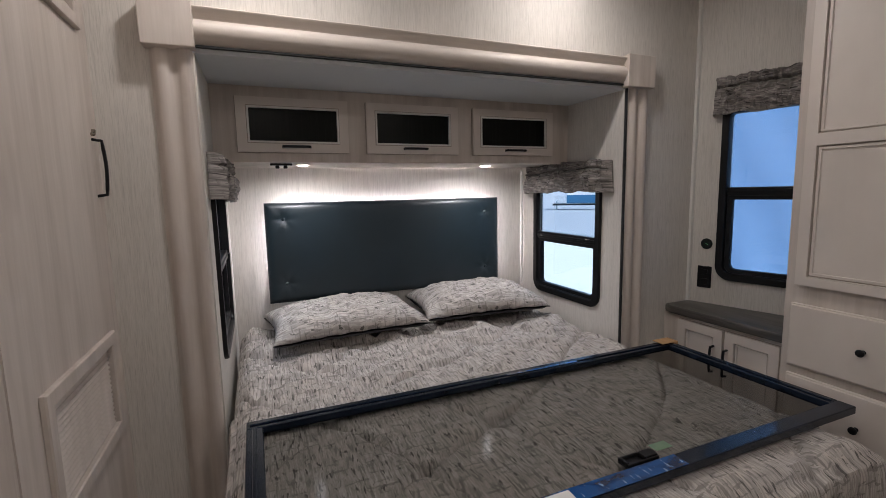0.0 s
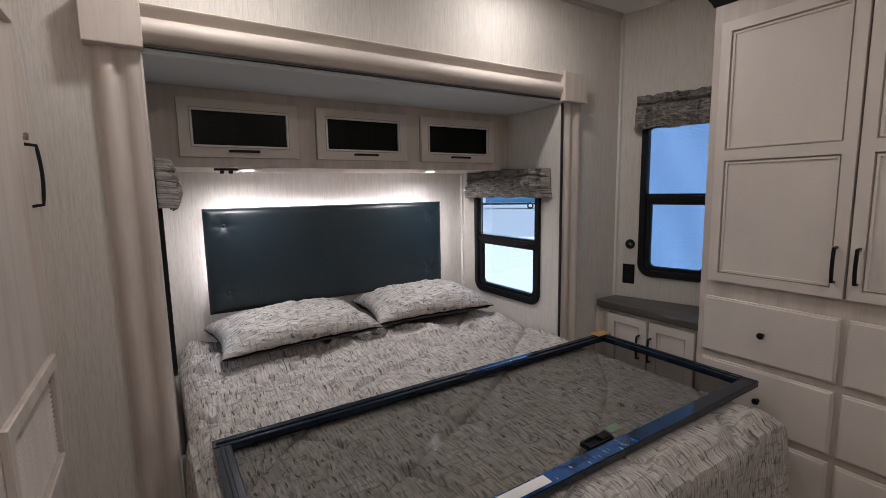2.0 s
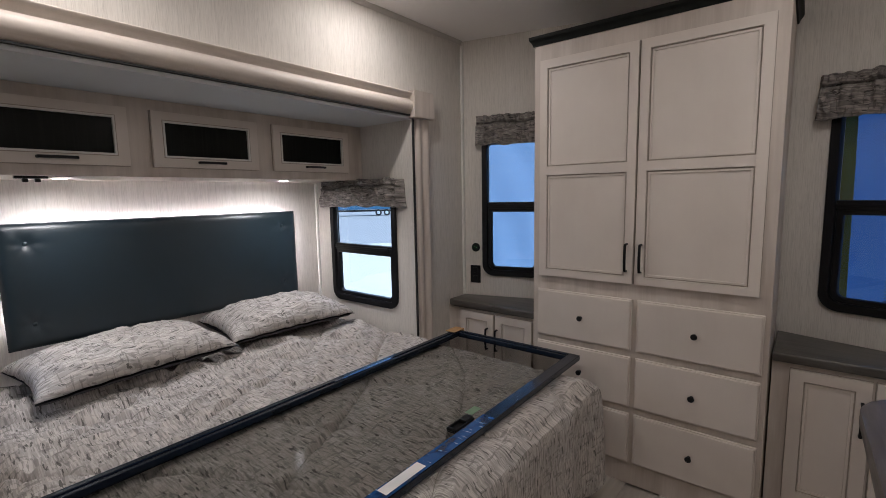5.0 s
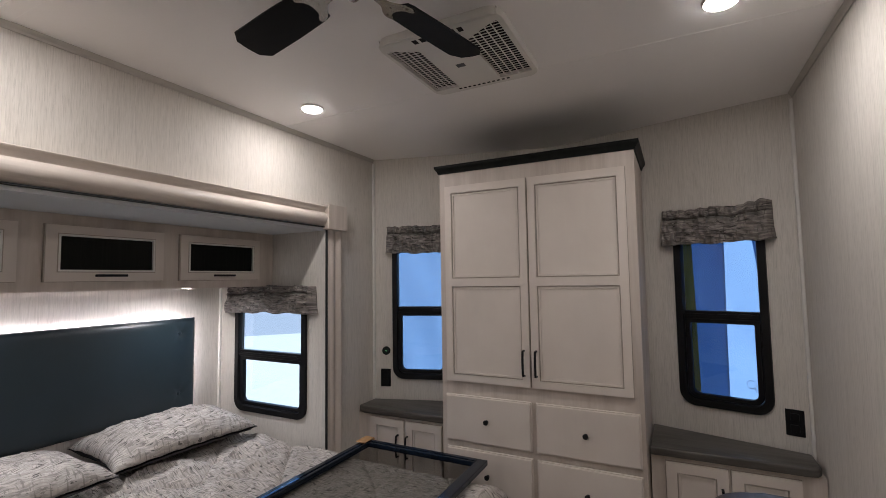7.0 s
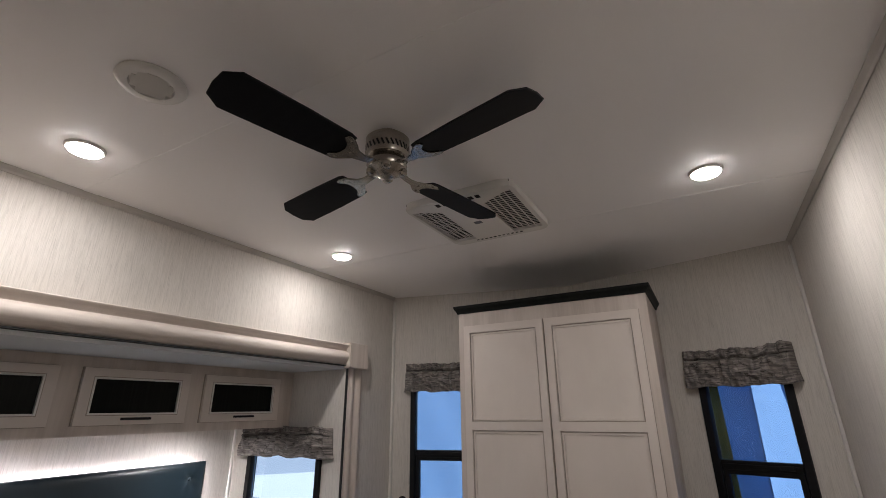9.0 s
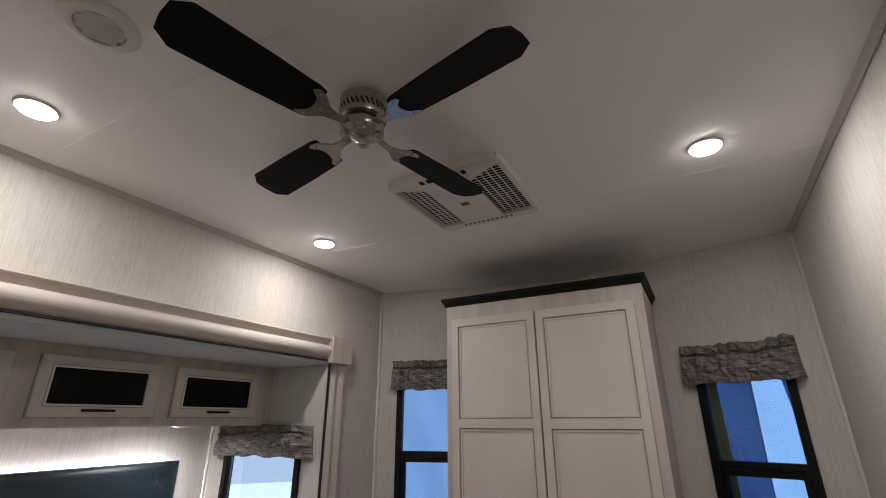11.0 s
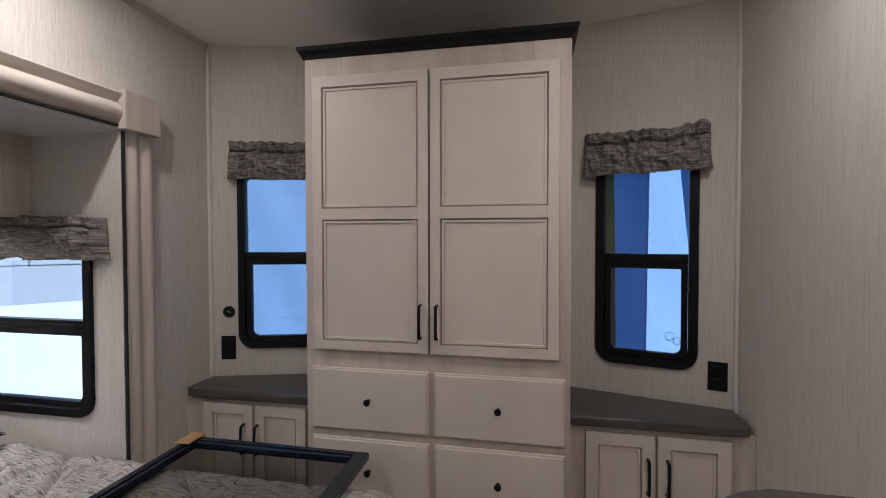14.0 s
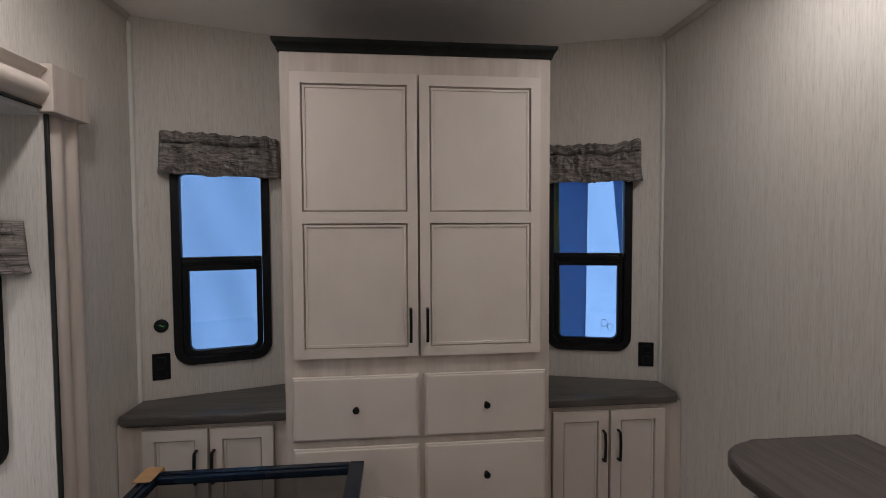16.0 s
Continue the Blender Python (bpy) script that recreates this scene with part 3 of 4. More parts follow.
def frame_mesh(x0, x1, z0, z1, ya, yb, openings):
    xs = sorted({x0, x1, *[o[0] for o in openings], *[o[1] for o in openings]})
    zs = sorted({z0, z1, *[o[2] for o in openings], *[o[3] for o in openings]})
    bm = bmesh.new()
    V = {}

    def vert(i, k, d):
        if (i, k, d) not in V:
            V[i, k, d] = bm.verts.new((xs[i], (ya, yb)[d], zs[k]))
        return V[i, k, d]

    def solid(i, k):
        if not (0 <= i < len(xs) - 1 and 0 <= k < len(zs) - 1):
            return False
        cx, cz = (xs[i] + xs[i + 1]) / 2, (zs[k] + zs[k + 1]) / 2
        return not any(o[0] < cx < o[1] and o[2] < cz < o[3] for o in openings)
    for i in range(len(xs) - 1):
        for k in range(len(zs) - 1):
            if not solid(i, k):
                continue
            for d in (0, 1):
                bm.faces.new((vert(i, k, d), vert(i + 1, k, d), vert(i + 1, k + 1, d), vert(i, k + 1, d)))
            for di, dk, p, q in ((-1, 0, (i, k), (i, k + 1)), (1, 0, (i + 1, k), (i + 1, k + 1)), (0, -1, (i, k), (i + 1, k)), (0, 1, (i, k + 1), (i + 1, k + 1))):
                if not solid(i + di, k + dk):
                    bm.faces.new((vert(*p, 0), vert(*q, 0), vert(*q, 1), vert(*p, 1)))
    sharp = [e for e in bm.edges if len(e.link_faces) == 2 and e.calc_face_angle(0) > 1 and all(abs(v.co.y - ya) < 1e-5 for v in e.verts)]
    bmesh.ops.bevel(bm, geom=sharp, offset=.0028, segments=2, affect="EDGES", profile=.5)
    return bm


def drawer_front(parent, x0, x1, z0, z1, y):
    bm = box((x0, y - .012, z0), (x1, y, z1), .002, 1)
    add_box(bm, (x0 + .006, y - .019, z0 + .006), (x1 - .006, y - .0115, z1 - .006), .004, 2)
    d = part("drawer", bm, PAINT, parent)
    m = Matrix.Translation(((x0 + x1) / 2, y - .019, (z0 + z1) / 2)) @ Matrix.Rotation(radians(90), 4, "X")
    part("knob", lathe([(.008, 0), (.006, .004), (.0050, .011), (.0085, .015), (.0125, .018), (.0135, .022), (.0115, .026), (.005, .0275)], m, 20), BLACK, d, "round black knob", 35)
    return d


def pull(parent, a, b, out=.028, label="black bow pull handle"):
    """A bowed bar pull from a to b, standing off along local -y."""
    a, b = Vector(a), Vector(b)
    n = 10
    path = [a] + [a.lerp(b, .02 + .96 * i / n) + Vector((0, -out * (.82 + .18 * math.sin(math.pi * i / n)), 0)) for i in range(n + 1)] + [b]
    side = Vector((1, 0, 0)) if abs((b - a).z) > abs((b - a).x) else Vector((0, 0, 1))
    bm = bmesh.new()
    add_sweep(bm, path, .0055, .0045, side)
    return part("handle", bm, BLACK, parent, label, 35)


# wardrobe
wd = empty("wardrobe", pose(2.03, 0.6475, 0, 0, 0, -90), "tall whitewashed wardrobe with two doors, six drawers and a dark crown", "wardrobe")
bm = frame_mesh(-.514, .514, .0, 2.135, 0, .022, [])
add_box(bm, (-.514, .0225, 0), (.514, .50, 2.135), .002, 1)
part("body", bm, WASHED, wd)
bm = bmesh.new()
prof = [(0, 0), (.007, 0), (.010, .010), (.014, .018), (.022, .028), (.024, .037), (.024, .044), (0, .044)]
path = [(-.514, .50), (-.514, 0), (.514, 0), (.514, .50)]
dirs = [(-1, 0), (-1, -1), (1, -1), (1, 0)]
rows = [[bm.verts.new((px + dx * o, py + dy * o, 2.135 + z)) for o, z in prof] for (px, py), (dx, dy) in zip(path, dirs)]
for r0, r1 in zip(rows, rows[1:]):
    for i in range(len(prof)):
        bm.faces.new((r0[i], r0[(i + 1) % len(prof)], r1[(i + 1) % len(prof)], r1[i]))
bm.faces.new(rows[0]), bm.faces.new(rows[-1][::-1])
add_box(bm, (-.511, .003, 2.137), (.511, .5, 2.175))
part("crown", bm, CROWN, wd, "near-black crown moulding")
for x0, x1, hx in ((-.4745, -.008, -.037), (.001, .4715, .0265)):
    o0, o1 = x0 + .038, x1 - .038
    d = panel_door(wd, "door", x0, x1, .988, 2.057, -.001, [(o0, o1, 1.023, 1.499), (o0, o1, 1.542, 2.016)], PAINT, PAINT)
    pull(d, (hx, -.020, 1.047), (hx, -.020, 1.172))
for k in range(3):
    z1 = .915 - .277 * k
    drawer_front(wd, -.4855, -.0075, z1 - .246, z1, -.001)
    drawer_front(wd, .0145, .4965, z1 - .246, z1, -.001)


def corner_cabinet(name_y0, name_y1, doors, handles, label):
    """A low cabinet under the angled window, front at x = 2.19."""
    y0, y1 = name_y0, name_y1
    cab = empty("base_cabinet", pose(2.19, (y0 + y1) / 2, 0, 0, 0, -90), label, "cabinet", "low cabinets beside the wardrobe")
    hw = (y1 - y0) / 2
    cy = (y0 + y1) / 2
    bm = frame_mesh(-hw + .001, hw - .001, 0, .693, 0, .02, [])
    add_box(bm, (-hw + .001, .0205, 0), (hw - .001, .16, .692))
    part("body", bm, WASHED, cab)
    for (a, b), hy in zip(doors, handles):
        x0, x1 = cy - a, cy - b
        d = panel_door(cab, "door", x0, x1, .10, .671, -.001, [(x0 + .045, x1 - .045, .145, .628)], PAINT, PAINT)
        pull(d, (cy - hy, -.02, .455), (cy - hy, -.02, .585))
    return cab


corner_cabinet(1.168, Y_SLIDE - .002, [(1.758, 1.510), (1.496, 1.250)], [1.550, 1.482], "low whitewashed two-door cabinet under a dark countertop")
corner_cabinet(Y_RIGHT + .002, .127, [(.063, -.187), (-.199, -.45)], [-.162, -.231], "low whitewashed two-door cabinet under a dark countertop")


def slab(name, outline, z0, z1, mat, bevel, label, category):
    bm = bmesh.new()
    lo = [bm.verts.new((x, y, z0)) for x, y in outline]
    hi = [bm.verts.new((x, y, z1)) for x, y in outline]
    n = len(outline)
    for i in range(n):
        bm.faces.new((lo[i], lo[(i + 1) % n], hi[(i + 1) % n], hi[i]))
    bm.faces.new(lo[::-1]), bm.faces.new(hi)
    rim = [e for e in bm.edges if abs(e.verts[0].co.z - e.verts[1].co.z) < 1e-6]
    bmesh.ops.bevel(bm, geom=rim, offset=bevel, segments=3, affect="EDGES", profile=.5)
    return tagged(part(name, bm, mat, None, "", 40), label, category)


def fx(y):
    """The front wall's inner face at y."""
    return X_MID - (X_MID - X_CORNER) * abs(y - Y_MID) / (Y_SLIDE - Y_MID) - .004


CT = "dark wood-grain laminate countertop with a rounded front edge"
slab("countertop", [(2.16, 1.168), (2.16, 1.80), (2.165, 1.835), (2.18, Y_SLIDE - .016), (fx(Y_SLIDE - .016) - .012, Y_SLIDE - .016), (fx(1.168), 1.168)][::-1], .694, .735, COUNTER, .010, CT, "countertop")
slab("countertop", [(2.165, .127), (fx(.127), .127), (fx(Y_RIGHT + .016) - .012, Y_RIGHT + .016), (2.20, Y_RIGHT + .016), (2.175, -.51), (2.165, -.47)][::-1], .694, .735, COUNTER, .010, CT, "countertop")

# desk-height dresser by the right wall
arc = [(1.398 - .140 + .140 * math.cos(radians(a)), -.215 + .140 * math.sin(radians(a))) for a in range(0, 91, 15)]
slab("countertop", [(.56, Y_RIGHT + .002), (1.404, Y_RIGHT + .002), *arc, (.56, -.075)], .866, .902, DESKTOP, .011, "dark wood-grain dresser top with a rounded corner", "countertop")
dr = empty("dresser", pose(.925, -.125, 0, 0, 0, 180), "whitewashed dresser with a dark rounded top by the wall", "dresser")
bm = frame_mesh(-.36, .36, 0, .864, 0, .02, [])
add_box(bm, (-.36, .0205, 0), (.36, .41, .863), .002, 1)
part("body", bm, WASHED, dr)
for x0, x1 in ((-.345, -.006), (.006, .345)):
    for z0, z1 in ((.60, .83), (.345, .575), (.09, .32)):
        drawer_front(dr, x0, x1, z0, z1, -.001)

# overhead cabinet
oc = empty("overhead_cabinet", pose(0, 2.28, 0), "whitewashed overhead cabinet with three smoked-panel doors above the bed", "cabinet")
bm = frame_mesh(S_LEFT + .002, S_RIGHT - .002, 1.512, S_TOP - .001, 0, .02, [])
add_box(bm, (S_LEFT + .002, .0205, 1.512), (S_RIGHT - .002, S_BACK - 2.28 - .001, S_TOP - .002))
part("body", bm, WASHED, oc)
for x0, x1 in ((.082, .566), (.655, 1.136), (1.224, 1.724)):
    d = panel_door(oc, "door", x0, x1, 1.555, 1.793, -.001, [(x0 + .045, x1 - .045, 1.598, 1.754)], PAINT, DARK_GLASS, False)
    bm = bmesh.new()
    add_ring(bm, rounded(x1 - x0 - .088, .158, .001, .001, 2), rounded(x1 - x0 - .104, .142, .001, .001, 2), -.0225, -.006, .002)
    bmesh.ops.translate(bm, vec=((x0 + x1) / 2, 0, 1.676), verts=bm.verts)
    part("bead", bm, WHITE, d)
    bm = bmesh.new()
    add_ring(bm, rounded(x1 - x0 - .081, .165, .001, .001, 2), rounded(x1 - x0 - .0885, .1575, .001, .001, 2), -.0208, -.006, .0005)
    bmesh.ops.translate(bm, vec=((x0 + x1) / 2, 0, 1.676), verts=bm.verts)
    part("glaze_line", bm, GLAZE, d)
    c = (x0 + x1) / 2 + .005
    pull(d, (c - .06, -.02, 1.580), (c + .06, -.02, 1.580), .02, "black bar pull")

# closet door with two louvred vents
cd = empty("closet_door", pose(X_CLOSET, 1.475, 0, 0, 0, 90), "whitewashed closet door with louvred vents, closed", "door", kind="structure")
vents = [(-.195, .255, .655, .908), (-.195, .255, 1.895, 2.10)]
part("door_leaf", frame_mesh(-.345, .345, .055, 2.195, -.002, .024, vents), WASHED, cd)
for vx0, vx1, vz0, vz1 in vents:
    cz = (vz0 + vz1) / 2
    bm = bmesh.new()
    add_ring(bm, rounded(vx1 - vx0 + .075, vz1 - vz0 + .075, .001, .001, 2), rounded(vx1 - vx0 - .002, vz1 - vz0 - .002, .001, .001, 2), -.016, -.0025, .004)
    bmesh.ops.translate(bm, vec=((vx0 + vx1) / 2, 0, cz), verts=bm.verts)
    vf = part("vent_frame", bm, WASHED, cd)
    part("vent_back", box((vx0, .016, vz0), (vx1, .02, vz1)), CAVITY, vf)
    n = int((vz1 - vz0) / .0145)
    for i in range(n):
        z = vz0 + (i + .5) * (vz1 - vz0) / n
        bm = box((vx0, -.0055, -.0014), (vx1, .0055, .0014), .001, 1)
        bmesh.ops.transform(bm, matrix=Matrix.Translation((0, .003, z)) @ Matrix.Rotation(radians(50), 4, "X"), verts=bm.verts)
        part("slat", bm, WASHED, vf)
pull(cd, (.326, -.002, 1.372), (.326, -.002, 1.546), .03)
bm = box((.326, -.012, 1.566), (.342, -.002, 1.578), .002, 1)
add_lathe(bm, [(.005, 0), (.006, .006), (.003, .012)], Matrix.Translation((.322, -.002, 1.562)) @ Matrix.Rotation(radians(90), 4, "X"), 12)
part("catch", bm, NICKEL, cd, "small nickel door catch")

# ---- the bed ----
BX0, BX1, BY0, BY1, BZ = 0.012, 1.80, 0.73, 2.70, 0.585
bed = empty("bed_base", pose(.906, 1.72, 0), "boxed bed base under the mattress", "bed")
part("plinth", box((-.86, -.90, 0), (.86, .97, .30), .006, 2), WASHED, bed)
mat_ob = tagged(part("mattress", box((BX0 + .03, BY0 + .05, .302), (BX1 - .03, BY1, BZ - .035), .06, 4), FOAM, None, "", 40), "thick mattress under a bark-print bedspread", "mattress")
W, L, DROP, RAD = BX1 - BX0, BY1 - BY0, .44, .07


def over(s, size, lo_drop, hi_drop):
    """Place along a bed's side and fall below its top for a cloth length s, rounded over the edge."""
    arcl = RAD * math.pi / 2

    def edge(d):
        if d < -RAD:
            return d, 0.0
        q = (d + RAD) / arcl
        if q < 1:
            return -RAD + RAD * math.sin(q * math.pi / 2), RAD * (1 - math.cos(q * math.pi / 2))
        return 0.0, RAD + (d + RAD - arcl)
    if s < size / 2:
        p, f = edge(-s) if lo_drop else (-s, 0.0)
        return -p, f
    p, f = edge(s - size) if hi_drop else (s - size, 0.0)
    return size + p, f


GAP_A, GAP_B = .34, .42


def seam_a(x, y):
    return x * .82 + y * .57 + .05 * math.sin(y * 4.2 + 1) + .02 * math.sin(x * 9)


def seam_b(x, y):
    return x * .60 - y * .80 + .06 * math.sin(x * 3.6) + .02 * math.sin(y * 8)


def spread_at(a, b):
    su, sv = -DROP + a * (W + 2 * DROP), -DROP + b * (L + DROP)
    x, fu = over(su, W, True, True)
    y, fv = over(sv, L, True, False)
    fall = max(fu, fv)
    soft = max(0.0, 1 - fall / .1)
    puff = -.012
    for ph, gap in ((seam_a(x, y), GAP_A), (seam_b(x, y), GAP_B)):
        off = abs((ph / gap) % 1 - .5) * gap
        puff += .014 * min(1, (gap / 2 - off) / .09) ** .6 - .014 * math.exp(-((gap / 2 - off) / .011) ** 2)
    wr = .010 * noise.noise((x * 6, y * 4, 1.0)) + .006 * noise.noise((x * 17, y * 9, 4.0)) + .013 * (1 - 2 * abs(noise.noise((x * 7 + y * 4, y * 8 - x * 3, 9.0)))) ** 3
    if y > 1.0:
        wr += .040 * (1 - 2 * abs(noise.noise((x * 2.2 + y * 1.5, y * 5.5 - x * 2.5, 6.0)))) ** 5 * min(1, (y - 1.0) * 1.5)
    wr += .045 * math.exp(-((x - .09) / .07) ** 2 - ((y - 1.62) / .16) ** 2) * (.5 + noise.noise((x * 14, y * 11, 3.0)))
    lift = puff + wr
    if .08 < y < .92 and lift > .006:      # pressed flat under the shower door
        lift = .006 + (lift - .006) * .15
    z = BZ + lift * (soft * .9 + .1) - fall
    out = (.018 * math.sin((x if fv > fu else y) * 15 + 1.3 * math.sin(y * 4)) + .02 * noise.noise((x * 5, y * 5, fall * 4))) * min(1, fall / .3)
    px, py = BX0 + x, BY0 + y
    inside = y + BY0 > 1.80
    if fu > .03 and fu >= fv:
        grow = (.004 if inside else .012 + out)
        px += grow * (-1 if su < W / 2 else 1)
    if fv > .03 and fv > fu:
        py -= .012 + out + .02 * min(1, fall / .4)
    return Vector((px, py, max(z, .13)))


bm = bmesh.new()
uv_grid(bm, 330, 270, spread_at, lambda a, b: (a * (W + 2 * DROP), b * (L + DROP)))
sp = tagged(part("bedspread", bm, FABRIC, None, "", True), "quilted bark-print bedspread in grey and beige, slightly rumpled", "bedspread")
sol = sp.modifiers.new("thick", "SOLIDIFY")
sol.thickness, sol.offset = .006, -1

# stitched quilting lines along the grooves
for seam_of, gap in ((seam_a, GAP_A), (seam_b, GAP_B)):
    for k in range(-5, 9):
        bm, last, quads = bmesh.new(), None, 0
        for i in range(150):
            y = .04 + i * .0105
            lo_x, hi_x = .05, W - .05
            if not seam_of(lo_x, y) < k * gap < seam_of(hi_x, y):
                last = None
                continue
            for _ in range(24):
                mid_x = (lo_x + hi_x) / 2
                lo_x, hi_x = (mid_x, hi_x) if seam_of(mid_x, y) < k * gap else (lo_x, mid_x)
            pair = [bm.verts.new(spread_at((lo_x + o + DROP) / (W + 2 * DROP), (y + DROP) / (L + DROP)) + Vector((0, 0, .002))) for o in (-.0026, 0, .0026)]
            pair[1].co.z += .0012
            if last:
                bm.faces.new((last[0], last[1], pair[1], pair[0]))
                bm.faces.new((last[1], last[2], pair[2], pair[1]))
                quads += 1
            last = pair
        if quads > 8:
            part("quilt_seam", bm, THREAD, sp, "brown-grey quilting stitches", True)
        else:
            bm.free()


def pillow(m, w, d, h, seed, label):
    root = empty("pillow", m, label, "pillow", "pillows against the headboard")

    def shape(top):
        def at(a, b):
            x, y = a * 2 - 1, b * 2 - 1
            e = max(0, 1 - abs(x) ** 3.2) * max(0, 1 - abs(y) ** 3.2)
            pinch = 1 - .07 * (1 - abs(y)) * 0 + .05 * (x * x * y * y) - .05 * (1 - x * x) * abs(y) ** 6 - .04 * (1 - y * y) * abs(x) ** 6
            z = h * (e ** .5 if top else -(.40 + .12 * y) * e ** .16) - (0 if top else .006)
            z += (.012 * noise.noise((x * 2.5 + seed, y * 2.5, 1)) + .012 * noise.noise((x * 7 + seed, y * 5, 3)) + .012 * (1 - 2 * abs(noise.noise((x * 5 + seed + y * 3, y * 4, 8))))) * e ** .3 * (1 if top else 0)
            hang = -.012 * (1 - e) + .002 * math.sin(x * 21 + y * 17 + seed) * (1 - min(1, e * 3))
            return Vector((x * w / 2 * pinch, y * d / 2 * pinch - (0 if top else .008), z + hang))
        return at
    bm = bmesh.new()
    uv_grid(bm, 56, 40, shape(True), lambda a, b: (b * d, a * w))
    top = part("case", bm, FABRIC, root, "", True)
    sol = top.modifiers.new("thick", "SOLIDIFY")
    sol.thickness, sol.offset = .003, -1
    # lower half, coloured dark for the shadow gap above the bedspread
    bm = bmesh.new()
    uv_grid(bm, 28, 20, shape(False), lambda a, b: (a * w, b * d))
    part("underside", bm, UNDERSIDE_SHADE, root, "pillow underside painted near-black for shade", True)
    return root


pillow(pose(.548, 2.480, .702, 3, 0, 4), .76, .46, .088, 1, "flattened bark-print pillow leaning on a black headboard")
pillow(pose(1.345, 2.510, .711, 4, 0, -3), .73, .45, .090, 6, "flattened bark-print pillow leaning on a black headboard")

# headboard
HX0, HX1, HZ0, HZ1, HY = .177, 1.627, .760, 1.321, 2.732
hb = empty("headboard", pose((HX0 + HX1) / 2, HY, (HZ0 + HZ1) / 2), "black padded vinyl headboard with four buttons, backlit", "headboard")
hw, hh = (HX1 - HX0) / 2, (HZ1 - HZ0) / 2
buttons = [(-.628, .19), (-.628, -.172), (.624, .19), (.624, -.172)]


def pad(a, b):
    x, z = (a * 2 - 1) * hw, (b * 2 - 1) * hh
    ex, ez = hw - abs(x), hh - abs(z)
    d = .020 * (1 - math.exp(-min(ex, ez) / .012))
    for bx, bz in buttons:
        r = math.hypot(x - bx, z - bz)
        d -= .017 * math.exp(-(r / .022) ** 1.3)
        ang = math.atan2(z - bz, x - bx)
        d += .0022 * math.cos(ang * 6 + bx * 5) * math.exp(-(r / .07) ** 2)
    d += .0025 * noise.noise((x * 4, z * 4, 5))
    return Vector((x, -d, z))


bm = bmesh.new()
uv_grid(bm, 150, 60, pad, lambda a, b: (a * 2 * hw, b * 2 * hh))
part("padding", bm, VINYL, hb, "", True)
part("board", box((-hw + .002, .001, -hh + .002), (hw - .002, .018, hh - .002), .002, 1), PLASTIC, hb)
for bx, bz in buttons:
    m = Matrix.Translation((bx, -.002, bz)) @ Matrix.Rotation(radians(90), 4, "X")
    part("button", lathe([(.012, 0), (.013, .003), (.010, .008), (.004, .0105)], m, 16), VINYL, hb, "", 40)
bm = bmesh.new()
for lo, hi in (((-hw + .06, .0185, hh - .066), (hw - .06, .022, hh - .052)), ((-hw + .064, .0185, -hh + .08), (-hw + .076, .022, hh - .08)), ((hw - .076, .0185, -hh + .08), (hw - .064, .022, hh - .08))):
    add_box(bm, lo, hi)
part("light_strip", bm, STRIP, hb, "glowing white light strip")
for sx in (-.5, .5):
    part("mount", box((sx - .03, .019, -.2), (sx + .03, S_BACK - HY - .001, -.1)), PLASTIC, hb)

# shower door panel lying on the bed
sd = empty("shower_door", pose(.995, 1.228, .607, .15, .0, .3), "smoked-glass shower door in a dark metal frame lying on the bed", "shower door")
LX, LY = .930, .372
for nm, lo, hi in (("rail", (-LX, LY - .052, 0), (LX, LY, .026)), ("rail", (-LX, -LY, 0), (LX, -LY + .052, .026)), ("stile", (-LX, -LY + .053, 0), (-LX + .050, LY - .053, .026)), ("stile", (LX - .050, -LY + .053, 0), (LX, LY - .053, .026))):
    bm = box(lo, hi, .003, 2)
    s = Vector(hi) - Vector(lo)
    if lo[1] == -LY:
        pass
    elif s.x > s.y:
        add_box(bm, (lo[0] + .01, lo[1] + .018, .0255), (hi[0] - .01, lo[1] + .030, .031), .002, 1)
    else:
        add_box(bm, (lo[0] + .018, lo[1] + .004, .0255), (lo[0] + .030, hi[1] - .004, .031), .002, 1)
    part(nm, bm, ALU, sd)
g = part("pane", box((-LX + .045, -LY + .047, .003), (LX - .045, LY - .047, .008)), SMOKE, sd, "smoked glass")
g.visible_shadow = False
bm = box((-.055, -.020, .004), (.055, .020, .010), .002, 1)
for lo, hi in (((-.055, -.020, .010), (.055, -.014, .020)), ((-.055, .014, .010), (.055, .020, .020)), ((-.055, -.014, .010), (-.046, .014, .022)), ((.010, -.014, .010), (.055, .014, .024))):
    add_box(bm, lo, hi, .0015, 1)
bmesh.ops.translate(bm, vec=(.06, -LY + .076, .011), verts=bm.verts)
part("roller", bm, PLASTIC, sd, "black plastic roller block")
part("tape", box((.118, -LY + .068, .0352), (.178, -LY + .100, .0368), .0006, 1), GREEN, sd, "green tape tab")
bm = box((-LX + .02, -LY + .001, .0262), (.16, -LY + .050, .0274), .0004, 1)
part("film_and_sheen", bm, FILM_AND_SHEEN, sd, "wrinkled blue protective film and painted blue window reflection")
# far rail: window's blue reflection built as a coloured strip, no film there
bm = box((.02, LY - .046, .0312), (.36, LY - .034, .0322), .0004, 1)
part("film_and_sheen", bm, FILM_AND_SHEEN, sd, "wrinkled blue protective film and painted blue window reflection")
part("sticker", box((-.36, -LY + .010, .0276), (-.20, -LY + .044, .0283)), LABEL, sd, "white sticker")
bm = box((LX - .085, LY - .050, .0315), (LX + .012, LY + .012, .036), .002, 1)
add_box(bm, (LX - .012, LY - .050, .004), (LX + .012, LY + .012, .0315), .002, 1)
part("corner_guard", bm, CARD, sd, "brown cardboard corner guard")

